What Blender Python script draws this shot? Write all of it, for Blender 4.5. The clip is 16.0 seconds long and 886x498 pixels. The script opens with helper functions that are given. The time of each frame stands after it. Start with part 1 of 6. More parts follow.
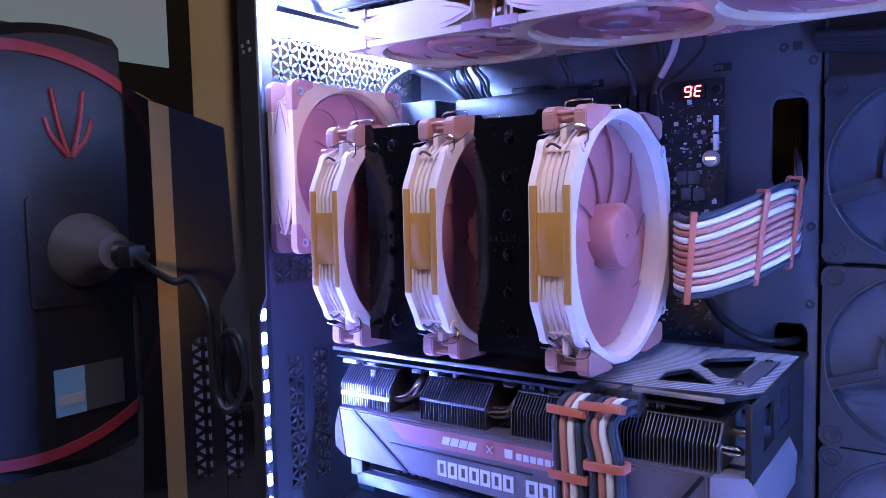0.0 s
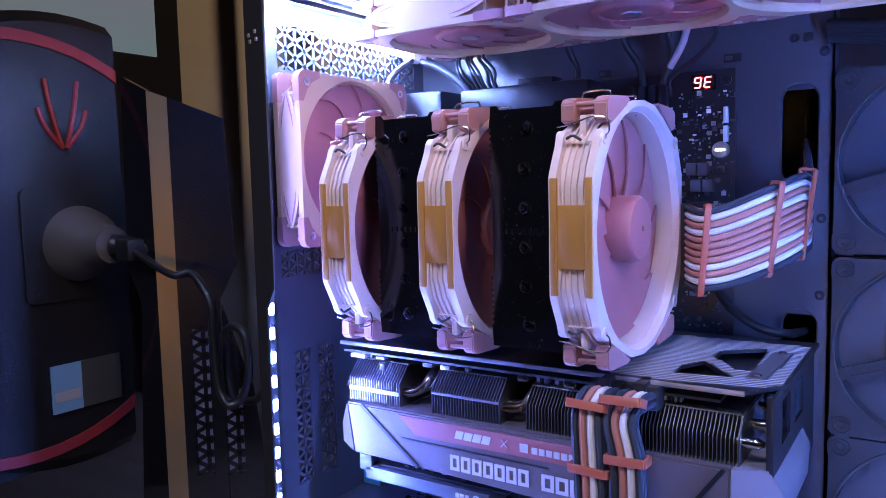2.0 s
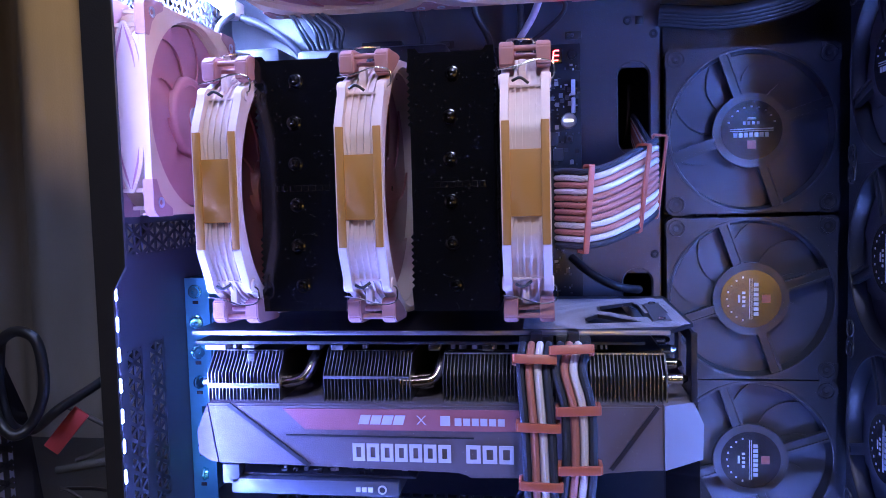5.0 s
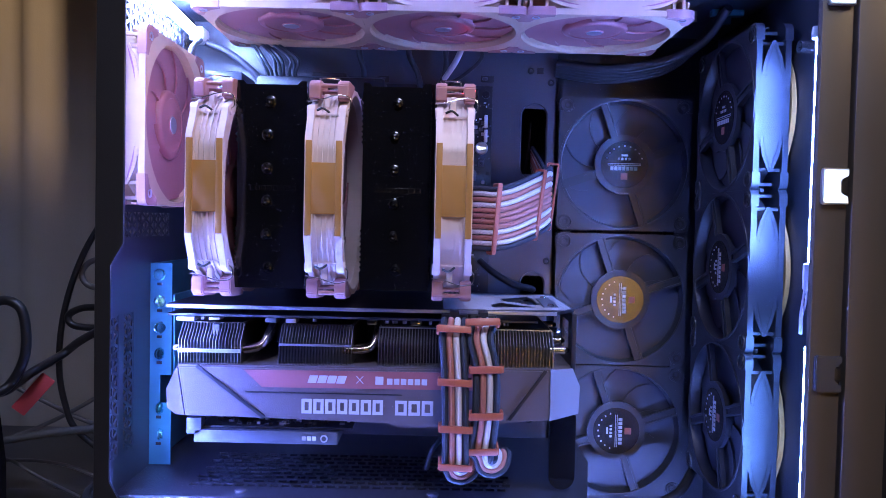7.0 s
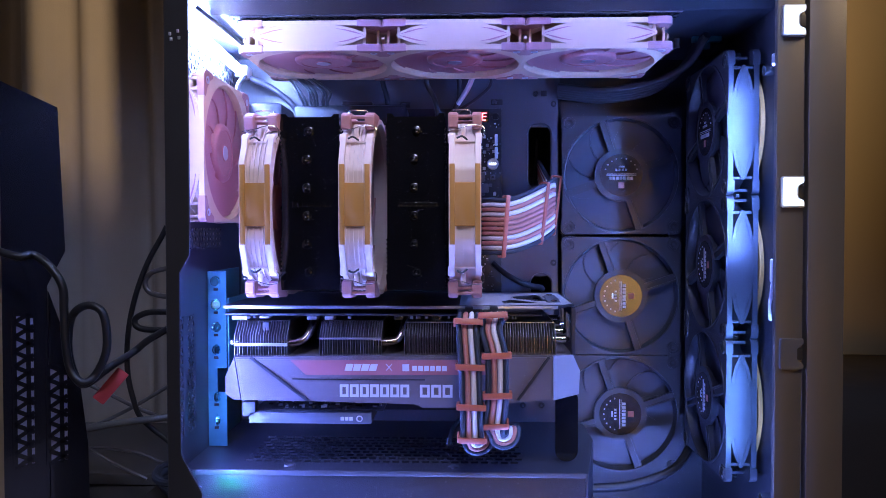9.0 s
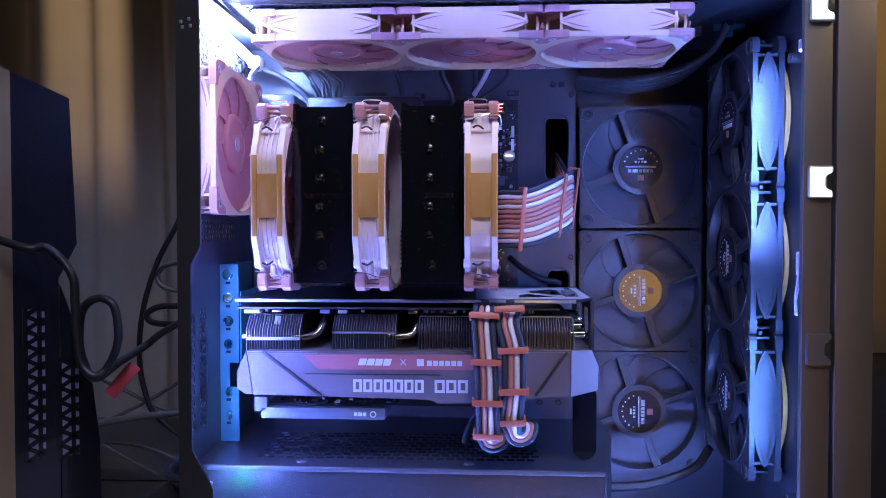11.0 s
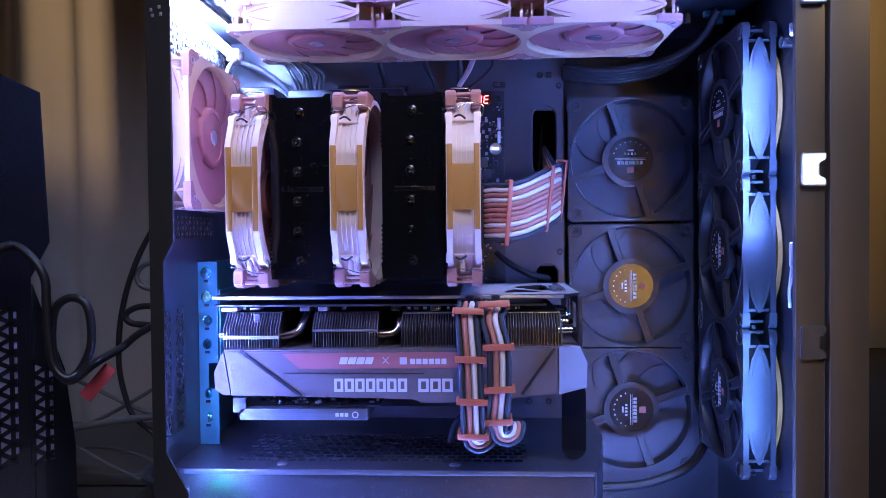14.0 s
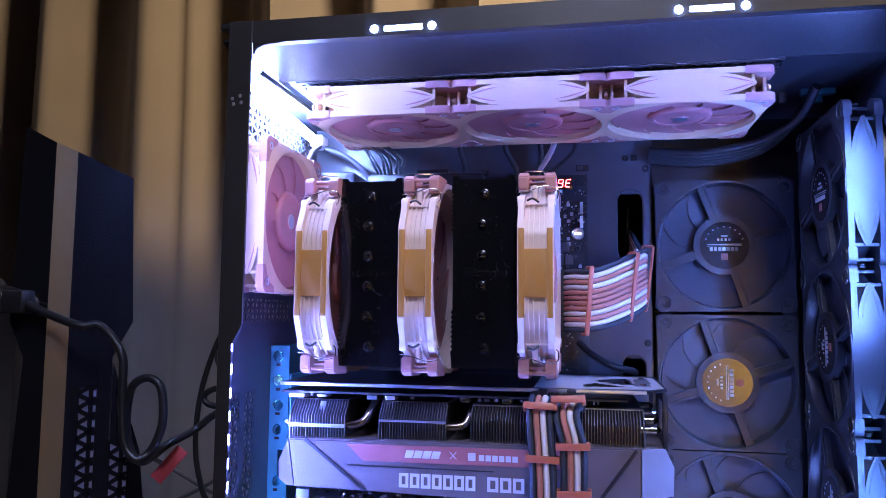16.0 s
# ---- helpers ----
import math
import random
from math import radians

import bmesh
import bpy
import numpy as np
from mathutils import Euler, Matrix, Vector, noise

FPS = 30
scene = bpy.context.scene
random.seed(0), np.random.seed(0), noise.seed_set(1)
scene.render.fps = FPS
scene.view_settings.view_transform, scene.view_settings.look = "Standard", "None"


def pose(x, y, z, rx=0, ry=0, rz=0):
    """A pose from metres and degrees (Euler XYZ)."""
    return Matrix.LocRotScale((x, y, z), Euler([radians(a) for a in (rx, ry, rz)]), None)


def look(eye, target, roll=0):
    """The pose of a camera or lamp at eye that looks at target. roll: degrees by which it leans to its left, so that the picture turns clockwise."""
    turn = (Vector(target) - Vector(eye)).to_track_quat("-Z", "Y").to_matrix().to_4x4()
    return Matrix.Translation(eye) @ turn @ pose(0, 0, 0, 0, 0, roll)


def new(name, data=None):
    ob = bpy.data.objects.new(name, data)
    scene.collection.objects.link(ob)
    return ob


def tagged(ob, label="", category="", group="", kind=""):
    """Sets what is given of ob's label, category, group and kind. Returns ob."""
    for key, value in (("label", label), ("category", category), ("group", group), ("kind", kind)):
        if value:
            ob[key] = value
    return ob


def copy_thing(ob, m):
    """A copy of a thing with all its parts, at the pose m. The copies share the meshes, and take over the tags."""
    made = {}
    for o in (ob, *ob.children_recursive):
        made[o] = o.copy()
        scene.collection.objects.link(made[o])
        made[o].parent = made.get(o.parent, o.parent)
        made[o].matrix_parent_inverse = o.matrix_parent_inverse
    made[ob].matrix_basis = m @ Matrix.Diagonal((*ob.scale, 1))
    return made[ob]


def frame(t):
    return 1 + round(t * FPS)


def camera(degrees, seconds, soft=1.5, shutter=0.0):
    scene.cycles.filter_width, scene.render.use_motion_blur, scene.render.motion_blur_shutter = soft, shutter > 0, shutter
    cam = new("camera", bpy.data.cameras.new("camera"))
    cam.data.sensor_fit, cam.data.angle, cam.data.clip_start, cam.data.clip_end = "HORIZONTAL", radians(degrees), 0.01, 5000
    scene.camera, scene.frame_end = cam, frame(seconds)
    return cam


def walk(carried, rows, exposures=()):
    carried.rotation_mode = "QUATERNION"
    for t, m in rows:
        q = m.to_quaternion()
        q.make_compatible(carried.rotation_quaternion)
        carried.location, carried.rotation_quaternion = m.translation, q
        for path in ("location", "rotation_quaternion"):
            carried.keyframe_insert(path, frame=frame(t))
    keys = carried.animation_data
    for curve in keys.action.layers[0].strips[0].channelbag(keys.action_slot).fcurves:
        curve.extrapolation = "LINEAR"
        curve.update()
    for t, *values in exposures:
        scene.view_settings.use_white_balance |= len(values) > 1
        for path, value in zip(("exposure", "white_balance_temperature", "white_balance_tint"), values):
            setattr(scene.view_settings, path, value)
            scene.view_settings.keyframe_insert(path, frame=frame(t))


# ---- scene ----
cam = camera(61.2, 16.0, soft=0.6)
PATH = [
    (0, (0.0001, 0.0139, 0.3806), (-1.1531, 1.6408, 0.2296), -1.26),
    (0.5, (0.0076, 0.0214, 0.3767), (-1.1349, 1.6567, 0.2228), -1.26),
    (1, (0.0049, 0.0266, 0.3768), (-1.1336, 1.6619, 0.2069), -1.46),
    (1.5, (0.0025, 0.0198, 0.3777), (-1.1278, 1.6596, 0.1959), -1.57),
    (2, (-0.0194, 0.0072, 0.3825), (-1.1297, 1.6607, 0.2039), -1.38),
    (2.5, (-0.0373, -0.0046, 0.3784), (-1.0292, 1.7230, 0.1967), -0.93),
    (3, (-0.0742, -0.0009, 0.3745), (-0.9060, 1.8087, 0.1978), -0.61),
    (3.5, (-0.1035, -0.0038, 0.3665), (-0.8195, 1.8558, 0.2014), -0.67),
    (4, (-0.1193, -0.0157, 0.3633), (-0.6415, 1.9077, 0.1999), -0.86),
    (4.2, (-0.1289, -0.0089, 0.3565), (-0.5959, 1.9297, 0.1952), -1.19),
    (6.3, (-0.2144, -0.0269, 0.3433), (-0.2912, 1.9706, 0.2723), 0.53),
    (6.5, (-0.2179, -0.0487, 0.3440), (-0.2796, 1.9486, 0.2819), 0.92),
    (7, (-0.1847, -0.1199, 0.3308), (-0.1792, 1.8797, 0.2666), 1.29),
    (7.5, (-0.1697, -0.1782, 0.3338), (-0.1551, 1.8217, 0.2807), 0.79),
    (8, (-0.1742, -0.1998, 0.3295), (-0.1787, 1.7993, 0.2784), 0.40),
    (8.5, (-0.1726, -0.2060, 0.3314), (-0.2142, 1.7926, 0.2823), 0.01),
    (9, (-0.1736, -0.2049, 0.3314), (-0.2452, 1.7937, 0.2864), -0.07),
    (9.5, (-0.1754, -0.2018, 0.3315), (-0.2651, 1.7961, 0.2885), -0.06),
    (10, (-0.1732, -0.1989, 0.3315), (-0.2739, 1.7987, 0.2845), -0.16),
    (10.2, (-0.1750, -0.1968, 0.3296), (-0.2849, 1.7995, 0.2836), 0.05),
    (12.5, (-0.1711, -0.1829, 0.3238), (-0.2739, 1.8140, 0.2678), -0.36),
    (13, (-0.1687, -0.1770, 0.3219), (-0.2695, 1.8198, 0.2679), -0.56),
    (13.5, (-0.1698, -0.1790, 0.3238), (-0.2697, 1.8177, 0.2688), -0.56),
    (14, (-0.1644, -0.1733, 0.3199), (-0.2682, 1.8236, 0.2759), -0.56),
    (14.5, (-0.1569, -0.1657, 0.3130), (-0.2788, 1.8302, 0.2820), -0.35),
    (15, (-0.1542, -0.1699, 0.3169), (-0.3565, 1.8191, 0.3750), -0.21),
    (15.5, (-0.1546, -0.1620, 0.3221), (-0.4560, 1.8105, 0.4641), 0.33),
    (16, (-0.1447, -0.1486, 0.3223), (-0.5152, 1.8080, 0.5021), 0.57),
]
walk(cam, [(t, look(eye, target, roll)) for t, eye, target, roll in PATH], exposures=[(0, 1.18), (13, 1.20), (16, 1.32)])

# ---- light ----
world = bpy.data.worlds.new("room_dark")
world.use_nodes = True
world.node_tree.nodes["Background"].inputs["Color"].default_value = (0.35, 0.32, 0.30, 1)
world.node_tree.nodes["Background"].inputs["Strength"].default_value = 0.010
scene.world = world
scene.view_settings.exposure = 1.18


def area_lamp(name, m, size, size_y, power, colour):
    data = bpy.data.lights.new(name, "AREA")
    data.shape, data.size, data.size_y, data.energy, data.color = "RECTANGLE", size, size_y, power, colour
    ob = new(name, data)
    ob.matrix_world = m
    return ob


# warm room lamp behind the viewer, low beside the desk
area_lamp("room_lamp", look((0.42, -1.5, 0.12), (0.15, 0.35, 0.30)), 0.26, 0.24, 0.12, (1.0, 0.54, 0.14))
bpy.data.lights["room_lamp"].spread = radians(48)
# added warm fill in mid-air, out of view, for the curtain and right wall
area_lamp("curtain_fill", look((0.36, 0.20, 0.80), (-0.30, 1.05, 0.85)), 0.22, 0.22, 2.2, (1.0, 0.72, 0.44))
bpy.data.lights["curtain_fill"].spread = radians(115)
# added bluish fill above the viewer, unseen, brightens the open side's front faces
area_lamp("front_fill", look((-0.08, -0.45, 1.25), (-0.17, 0.38, 0.22)), 0.35, 0.25, 0.80, (0.60, 0.66, 1.0))
bpy.data.lights["front_fill"].spread = radians(62)

# ---- materials ----
def nodes_of(name):
    m = bpy.data.materials.new(name)
    m.use_nodes = True
    nt = m.node_tree
    return m, nt, nt.nodes["Principled BSDF"]


def surface(name, base, rough=0.5, metal=0.0, scale=60.0, vary=0.25, bump=0.15, speck=0.0, coat=0.0, per_piece=0.0, stretch=(1, 1, 1)):
    """A painted, moulded or metal surface with grain, large stains and fine relief."""
    m, nt, b = nodes_of(name)
    tc = nt.nodes.new("ShaderNodeTexCoord")
    mp = nt.nodes.new("ShaderNodeMapping")
    mp.inputs["Scale"].default_value = stretch
    nt.links.new(tc.outputs["Object"], mp.inputs["Vector"])
    big, fine = nt.nodes.new("ShaderNodeTexNoise"), nt.nodes.new("ShaderNodeTexNoise")
    big.inputs["Scale"].default_value, big.inputs["Detail"].default_value = scale * 0.4, 4
    fine.inputs["Scale"].default_value, fine.inputs["Detail"].default_value = scale * 32, 2
    for n in (big, fine):
        nt.links.new(mp.outputs["Vector"], n.inputs["Vector"])
    ramp = nt.nodes.new("ShaderNodeMix")
    ramp.data_type = "RGBA"
    lo = tuple(c * (1 - vary) for c in base)
    hi = tuple(min(1, c * (1 + vary)) for c in base)
    ramp.inputs["A"].default_value, ramp.inputs["B"].default_value = (*lo, 1), (*hi, 1)
    nt.links.new(big.outputs["Fac"], ramp.inputs["Factor"])
    out = ramp.outputs["Result"]
    if speck:
        dust = nt.nodes.new("ShaderNodeTexVoronoi")
        dust.inputs["Scale"].default_value = 320
        nt.links.new(tc.outputs["Object"], dust.inputs["Vector"])
        step = nt.nodes.new("ShaderNodeMapRange")
        step.inputs["From Min"].default_value, step.inputs["From Max"].default_value = 0.11, 0.05
        step.inputs["To Max"].default_value = speck
        nt.links.new(dust.outputs["Distance"], step.inputs["Value"])
        mx = nt.nodes.new("ShaderNodeMix")
        mx.data_type = "RGBA"
        mx.inputs["B"].default_value = (0.55, 0.55, 0.56, 1)
        nt.links.new(step.outputs["Result"], mx.inputs["Factor"])
        nt.links.new(out, mx.inputs["A"])
        out = mx.outputs["Result"]
    if per_piece:
        info = nt.nodes.new("ShaderNodeObjectInfo")
        hs = nt.nodes.new("ShaderNodeHueSaturation")
        rg = nt.nodes.new("ShaderNodeMapRange")
        rg.inputs["To Min"].default_value, rg.inputs["To Max"].default_value = 1 - per_piece, 1 + per_piece
        nt.links.new(info.outputs["Random"], rg.inputs["Value"])
        nt.links.new(rg.outputs["Result"], hs.inputs["Value"])
        nt.links.new(out, hs.inputs["Color"])
        out = hs.outputs["Color"]
    nt.links.new(out, b.inputs["Base Color"])
    rr = nt.nodes.new("ShaderNodeMapRange")
    rr.inputs["To Min"].default_value, rr.inputs["To Max"].default_value = max(0.02, rough * 0.8), min(1, rough * 1.2)
    nt.links.new(big.outputs["Fac"], rr.inputs["Value"])
    nt.links.new(rr.outputs["Result"], b.inputs["Roughness"])
    b.inputs["Metallic"].default_value = metal
    b.inputs["Coat Weight"].default_value = coat
    if bump:
        bp = nt.nodes.new("ShaderNodeBump")
        bp.inputs["Strength"].default_value, bp.inputs["Distance"].default_value = bump, 0.0004
        nt.links.new(fine.outputs["Fac"], bp.inputs["Height"])
        nt.links.new(bp.outputs["Normal"], b.inputs["Normal"])
    return m


def glow(name, colour, strength):
    m, nt, b = nodes_of(name)
    b.inputs["Base Color"].default_value = (0.8, 0.8, 0.8, 1)
    b.inputs["Emission Color"].default_value = (*colour, 1)
    b.inputs["Emission Strength"].default_value = strength
    return m


def woven(name, base, scale=420.0, rough=0.7):
    """Braided cable sleeve: crossing wave bands as relief and tint."""
    m, nt, b = nodes_of(name)
    tc = nt.nodes.new("ShaderNodeTexCoord")
    wv = nt.nodes.new("ShaderNodeTexWave")
    wv.bands_direction = "DIAGONAL"
    wv.inputs["Scale"].default_value = scale
    wv.inputs["Distortion"].default_value = 1.5
    nt.links.new(tc.outputs["Object"], wv.inputs["Vector"])
    mx = nt.nodes.new("ShaderNodeMix")
    mx.data_type = "RGBA"
    mx.inputs["A"].default_value = (*(c * 0.74 for c in base), 1)
    mx.inputs["B"].default_value = (*base, 1)
    nt.links.new(wv.outputs["Fac"], mx.inputs["Factor"])
    nt.links.new(mx.outputs["Result"], b.inputs["Base Color"])
    bp = nt.nodes.new("ShaderNodeBump")
    bp.inputs["Strength"].default_value, bp.inputs["Distance"].default_value = 0.35, 0.0003
    nt.links.new(wv.outputs["Fac"], bp.inputs["Height"])
    nt.links.new(bp.outputs["Normal"], b.inputs["Normal"])
    b.inputs["Roughness"].default_value = rough
    return m


M_CASE = surface("black_powder_coat", (0.016, 0.017, 0.022), 0.36, 0.0, 40, 0.2, 0.5, speck=0.35)
# brown puts warm room light into the black front steel's colour
M_FRONT = surface("black_steel_warm_lit", (0.085, 0.068, 0.052), 0.5, 0.0, 40, 0.12, 0.2)
M_CASE_FRAME = surface("black_frame_steel", (0.020, 0.019, 0.020), 0.40, 0.0, 40, 0.2, 0.25)
M_TRAY = surface("tray_steel", (0.066, 0.066, 0.080), 0.32, 0.0, 30, 0.15, 0.3, speck=0.15)
M_SHROUD = surface("shroud_steel", (0.028, 0.028, 0.036), 0.32, 0.0, 30, 0.3, 0.6, speck=0.9)
M_REAR = surface("rear_steel", (0.048, 0.048, 0.062), 0.42, 0.0, 30, 0.15, 0.1)
M_CREAM = surface("cream_plastic", (0.70, 0.55, 0.51), 0.42, 0.0, 40, 0.08, 0.12)
M_BEIGE = surface("beige_fan_plastic", (0.60, 0.40, 0.26), 0.4, 0.0, 40, 0.1, 0.12)
M_TAN = surface("tan_plastic", (0.42, 0.20, 0.045), 0.5, 0.0, 60, 0.1, 0.1)
M_PAD = surface("brown_rubber_pad", (0.40, 0.19, 0.18), 0.6, 0.0, 60, 0.15, 0.3)
M_ROTOR = surface("brown_rotor_plastic", (0.39, 0.145, 0.15), 0.38, 0.0, 50, 0.12, 0.1)
M_DARKFAN = surface("grey_fan_plastic", (0.028, 0.030, 0.037), 0.32, 0.0, 50, 0.2, 0.3, speck=0.2)
M_DARKROTOR = surface("dark_rotor_plastic", (0.042, 0.045, 0.060), 0.38, 0.0, 50, 0.2, 0.2)
M_LABEL = surface("black_gloss_label", (0.012, 0.012, 0.014), 0.22, 0.0, 50, 0.1, 0.0)
M_LABEL_INK = surface("label_ink", (0.36, 0.36, 0.38), 0.4, 0.0, 50, 0.1, 0.0)
M_LABEL_RED = surface("label_red_square", (0.30, 0.10, 0.08), 0.4, 0.0, 50, 0.1, 0.0)
M_FIN = surface("black_fin", (0.004, 0.004, 0.005), 0.13, 0.0, 40, 0.3, 0.03, speck=0.15)
M_GPUFIN = surface("graphite_fin", (0.21, 0.205, 0.215), 0.30, 0.9, 60, 0.2, 0.1)
M_TIP = surface("dark_nickel", (0.045, 0.043, 0.050), 0.2, 1.0, 60, 0.1, 0.05)
M_CHROME = surface("nickel", (0.62, 0.60, 0.58), 0.18, 1.0, 60, 0.1, 0.05)
M_PIPE = surface("nickel_heatpipe", (0.32, 0.25, 0.19), 0.2, 1.0, 60, 0.15, 0.05)
M_SHELL = surface("brown_grey_shell", (0.095, 0.078, 0.085), 0.42, 0.0, 50, 0.12, 0.25, speck=0.25)
# lighter copy of the shell, for light caught by the end bevel
M_SHELL_END = surface("shell_end_lit", (0.18, 0.15, 0.17), 0.45, 0.0, 50, 0.1, 0.2)
M_STRIPE = surface("red_brown_stripe", (0.26, 0.085, 0.085), 0.45, 0.0, 50, 0.1, 0.2)
M_PRINT = surface("pale_print", (0.40, 0.385, 0.42), 0.5, 0.0, 50, 0.05, 0.0)
M_STRIPE_GREY = surface("grey_stripe_print", (0.32, 0.31, 0.34), 0.5, 0.0, 50, 0.08, 0.1)
M_BACKPLATE = surface("dark_backplate", (0.014, 0.014, 0.017), 0.32, 0.0, 50, 0.2, 0.2, speck=0.3)
M_EDGE = surface("brushed_edge", (0.55, 0.55, 0.60), 0.3, 0.9, 80, 0.15, 0.1)
# cyan light is put into the colour of the zinc and its screws
M_ZINC_LIT = surface("zinc_cyan_lit", (0.11, 0.38, 0.45), 0.32, 0.8, 60, 0.2, 0.15)
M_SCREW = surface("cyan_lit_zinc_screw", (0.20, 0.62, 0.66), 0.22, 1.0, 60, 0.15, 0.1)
M_CARD = surface("card_bar_metal", (0.07, 0.075, 0.095), 0.42, 0.2, 60, 0.1, 0.1)
M_PCB = surface("black_pcb", (0.014, 0.015, 0.018), 0.4, 0.0, 80, 0.3, 0.3)
M_CHIP = surface("chip_grey", (0.10, 0.10, 0.115), 0.4, 0.2, 80, 0.2, 0.1)
M_WHITEP = surface("white_connector", (0.70, 0.70, 0.72), 0.5, 0.0, 60, 0.05, 0.1)
M_NAVY = woven("navy_black_sleeve", (0.030, 0.038, 0.060))
M_PINK = woven("salmon_sleeve", (0.50, 0.20, 0.16))
M_WHITE = woven("white_sleeve", (0.74, 0.70, 0.72))
M_COMB = surface("brick_red_comb", (0.42, 0.11, 0.065), 0.42, 0.0, 60, 0.12, 0.1)
# processor wires tinted blue for the light that falls on them
M_WIRE = surface("black_wire_blue_lit", (0.05, 0.065, 0.08), 0.28, 0.0, 60, 0.2, 0.1)
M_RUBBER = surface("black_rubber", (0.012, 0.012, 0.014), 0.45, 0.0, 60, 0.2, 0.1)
M_GLOSS = surface("gloss_black", (0.008, 0.008, 0.010), 0.08, 0.0, 60, 0.1, 0.0, coat=0.6)
M_PANEL = surface("smoked_satin", (0.010, 0.010, 0.014), 0.2, 0.0, 20, 0.2, 0.0, coat=0.3)
M_VENT = surface("vent_light_violet", (0.19, 0.19, 0.30), 0.6, 0.0, 40, 0.3, 0.1)
# tan puts the warm light on one dark facet into its colour
M_FACET_LIT = surface("satin_tan_lit", (0.40, 0.30, 0.18), 0.36, 0.75, 30, 0.1, 0.1)
M_LED = glow("led_white_violet", (0.145, 0.215, 1.0), 780)
M_LED_SOFT = glow("led_violet_soft", (0.18, 0.235, 1.0), 100)
M_LED_BLUE = glow("led_blue_white", (0.12, 0.25, 1.0), 235)
M_LED_LOW = glow("led_blue_dim", (0.11, 0.27, 1.0), 92)
M_LED_RAIL = glow("led_rail", (0.20, 0.27, 1.0), 82)
M_LED_WHITE = glow("led_white", (0.145, 0.245, 1.0), 520)
M_LED_TOP = glow("led_white_blue", (0.23, 0.36, 1.0), 230)
M_LED_CYAN = glow("led_cyan_green", (0.01, 1.0, 0.50), 45)
M_TAPE = surface("black_led_tape", (0.02, 0.02, 0.022), 0.5, 0.0, 60, 0.1, 0.0)
M_LATCH_GLINT = glow("latch_glint", (0.55, 0.75, 1.0), 0.75)
M_LED_TAPE = surface("white_led_tape", (0.75, 0.75, 0.78), 0.4, 0.0, 60, 0.05, 0.0)
M_RED_LED = glow("red_segment", (1.0, 0.03, 0.03), 14)
M_DESK = surface("desk_wood", (0.42, 0.35, 0.30), 0.5, 0.0, 8, 0.3, 0.2, stretch=(1, 8, 1))
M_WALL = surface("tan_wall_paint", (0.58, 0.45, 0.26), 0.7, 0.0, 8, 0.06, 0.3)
# darker copy of the wall paint, so unseen walls bounce less warm light
M_WALL_DIM = surface("low_bounce_wall", (0.12, 0.10, 0.08), 0.8, 0.0, 8, 0.08, 0.3)
M_CURTAIN = surface("grey_brown_curtain", (0.36, 0.315, 0.27), 0.8, 0.0, 14, 0.2, 0.5)
M_DENIM = surface("black_denim", (0.016, 0.016, 0.019), 0.85, 0.0, 60, 0.5, 0.9, stretch=(1, 1, 0.3))
M_MONITOR = surface("monitor_back_plastic", (0.012, 0.012, 0.015), 0.4, 0.0, 30, 0.2, 0.4)
M_REDPL = surface("dull_red_plastic", (0.32, 0.035, 0.05), 0.4, 0.0, 40, 0.1, 0.1)
M_STICKER = surface("blue_sticker", (0.18, 0.36, 0.55), 0.5, 0.0, 40, 0.08, 0.0)
M_STICKER_GREY = surface("grey_sticker", (0.06, 0.06, 0.065), 0.5, 0.0, 40, 0.08, 0.0)
M_STAND = surface("grey_stand_plastic", (0.10, 0.095, 0.10), 0.35, 0.0, 30, 0.1, 0.1)
M_STORAGE = surface("dark_grey_box", (0.075, 0.072, 0.07), 0.6, 0.0, 30, 0.3, 0.5, speck=0.2)
M_TAG = surface("red_tag", (0.50, 0.06, 0.08), 0.5, 0.0, 40, 0.15, 0.1)


# ---- shape helpers ----
def root(name, at=(0, 0, 0), label="", category="", group="", kind=""):
    ob = new(name)
    ob.matrix_world = Matrix.Translation(at)
    ob.empty_display_size = 0.01
    return tagged(ob, label, category, group, kind)


def part(name, bm, material, parent=None, label="", smooth=40):
    """Link a bmesh, given in world coordinates, as one mesh object under a thing or a part."""
    me = bpy.data.meshes.new(name)
    bmesh.ops.recalc_face_normals(bm, faces=bm.faces)
    bm.to_mesh(me)
    bm.free()
    me.materials.append(material)
    if smooth:
        me.shade_smooth()
        me.set_sharp_from_angle(angle=radians(smooth))
    ob = new(name, me)
    if parent is not None:
        ob.parent = parent
        up = Vector((0, 0, 0))
        p = parent
        while p is not None:
            up += p.location
            p = p.parent
        ob.location = -up
    if label:
        ob["label"] = label
    return ob


def box(bm, lo, hi, bevel=0.0, m=None, seg=2):
    lo, hi = Vector(lo), Vector(hi)
    r = bmesh.ops.create_cube(bm, size=1.0, matrix=Matrix.Translation((lo + hi) / 2) @ Matrix.Diagonal((*(hi - lo), 1)))
    vs = r["verts"]
    if bevel:
        es = list({e for v in vs for e in v.link_edges})
        r2 = bmesh.ops.bevel(bm, geom=es, offset=bevel, segments=seg, affect="EDGES", profile=0.5)
        vs = list({v for f in r2["faces"] for v in f.verts} | {v for v in vs if v.is_valid})
    if m is not None:
        bmesh.ops.transform(bm, matrix=m, verts=[v for v in vs if v.is_valid])
    return vs


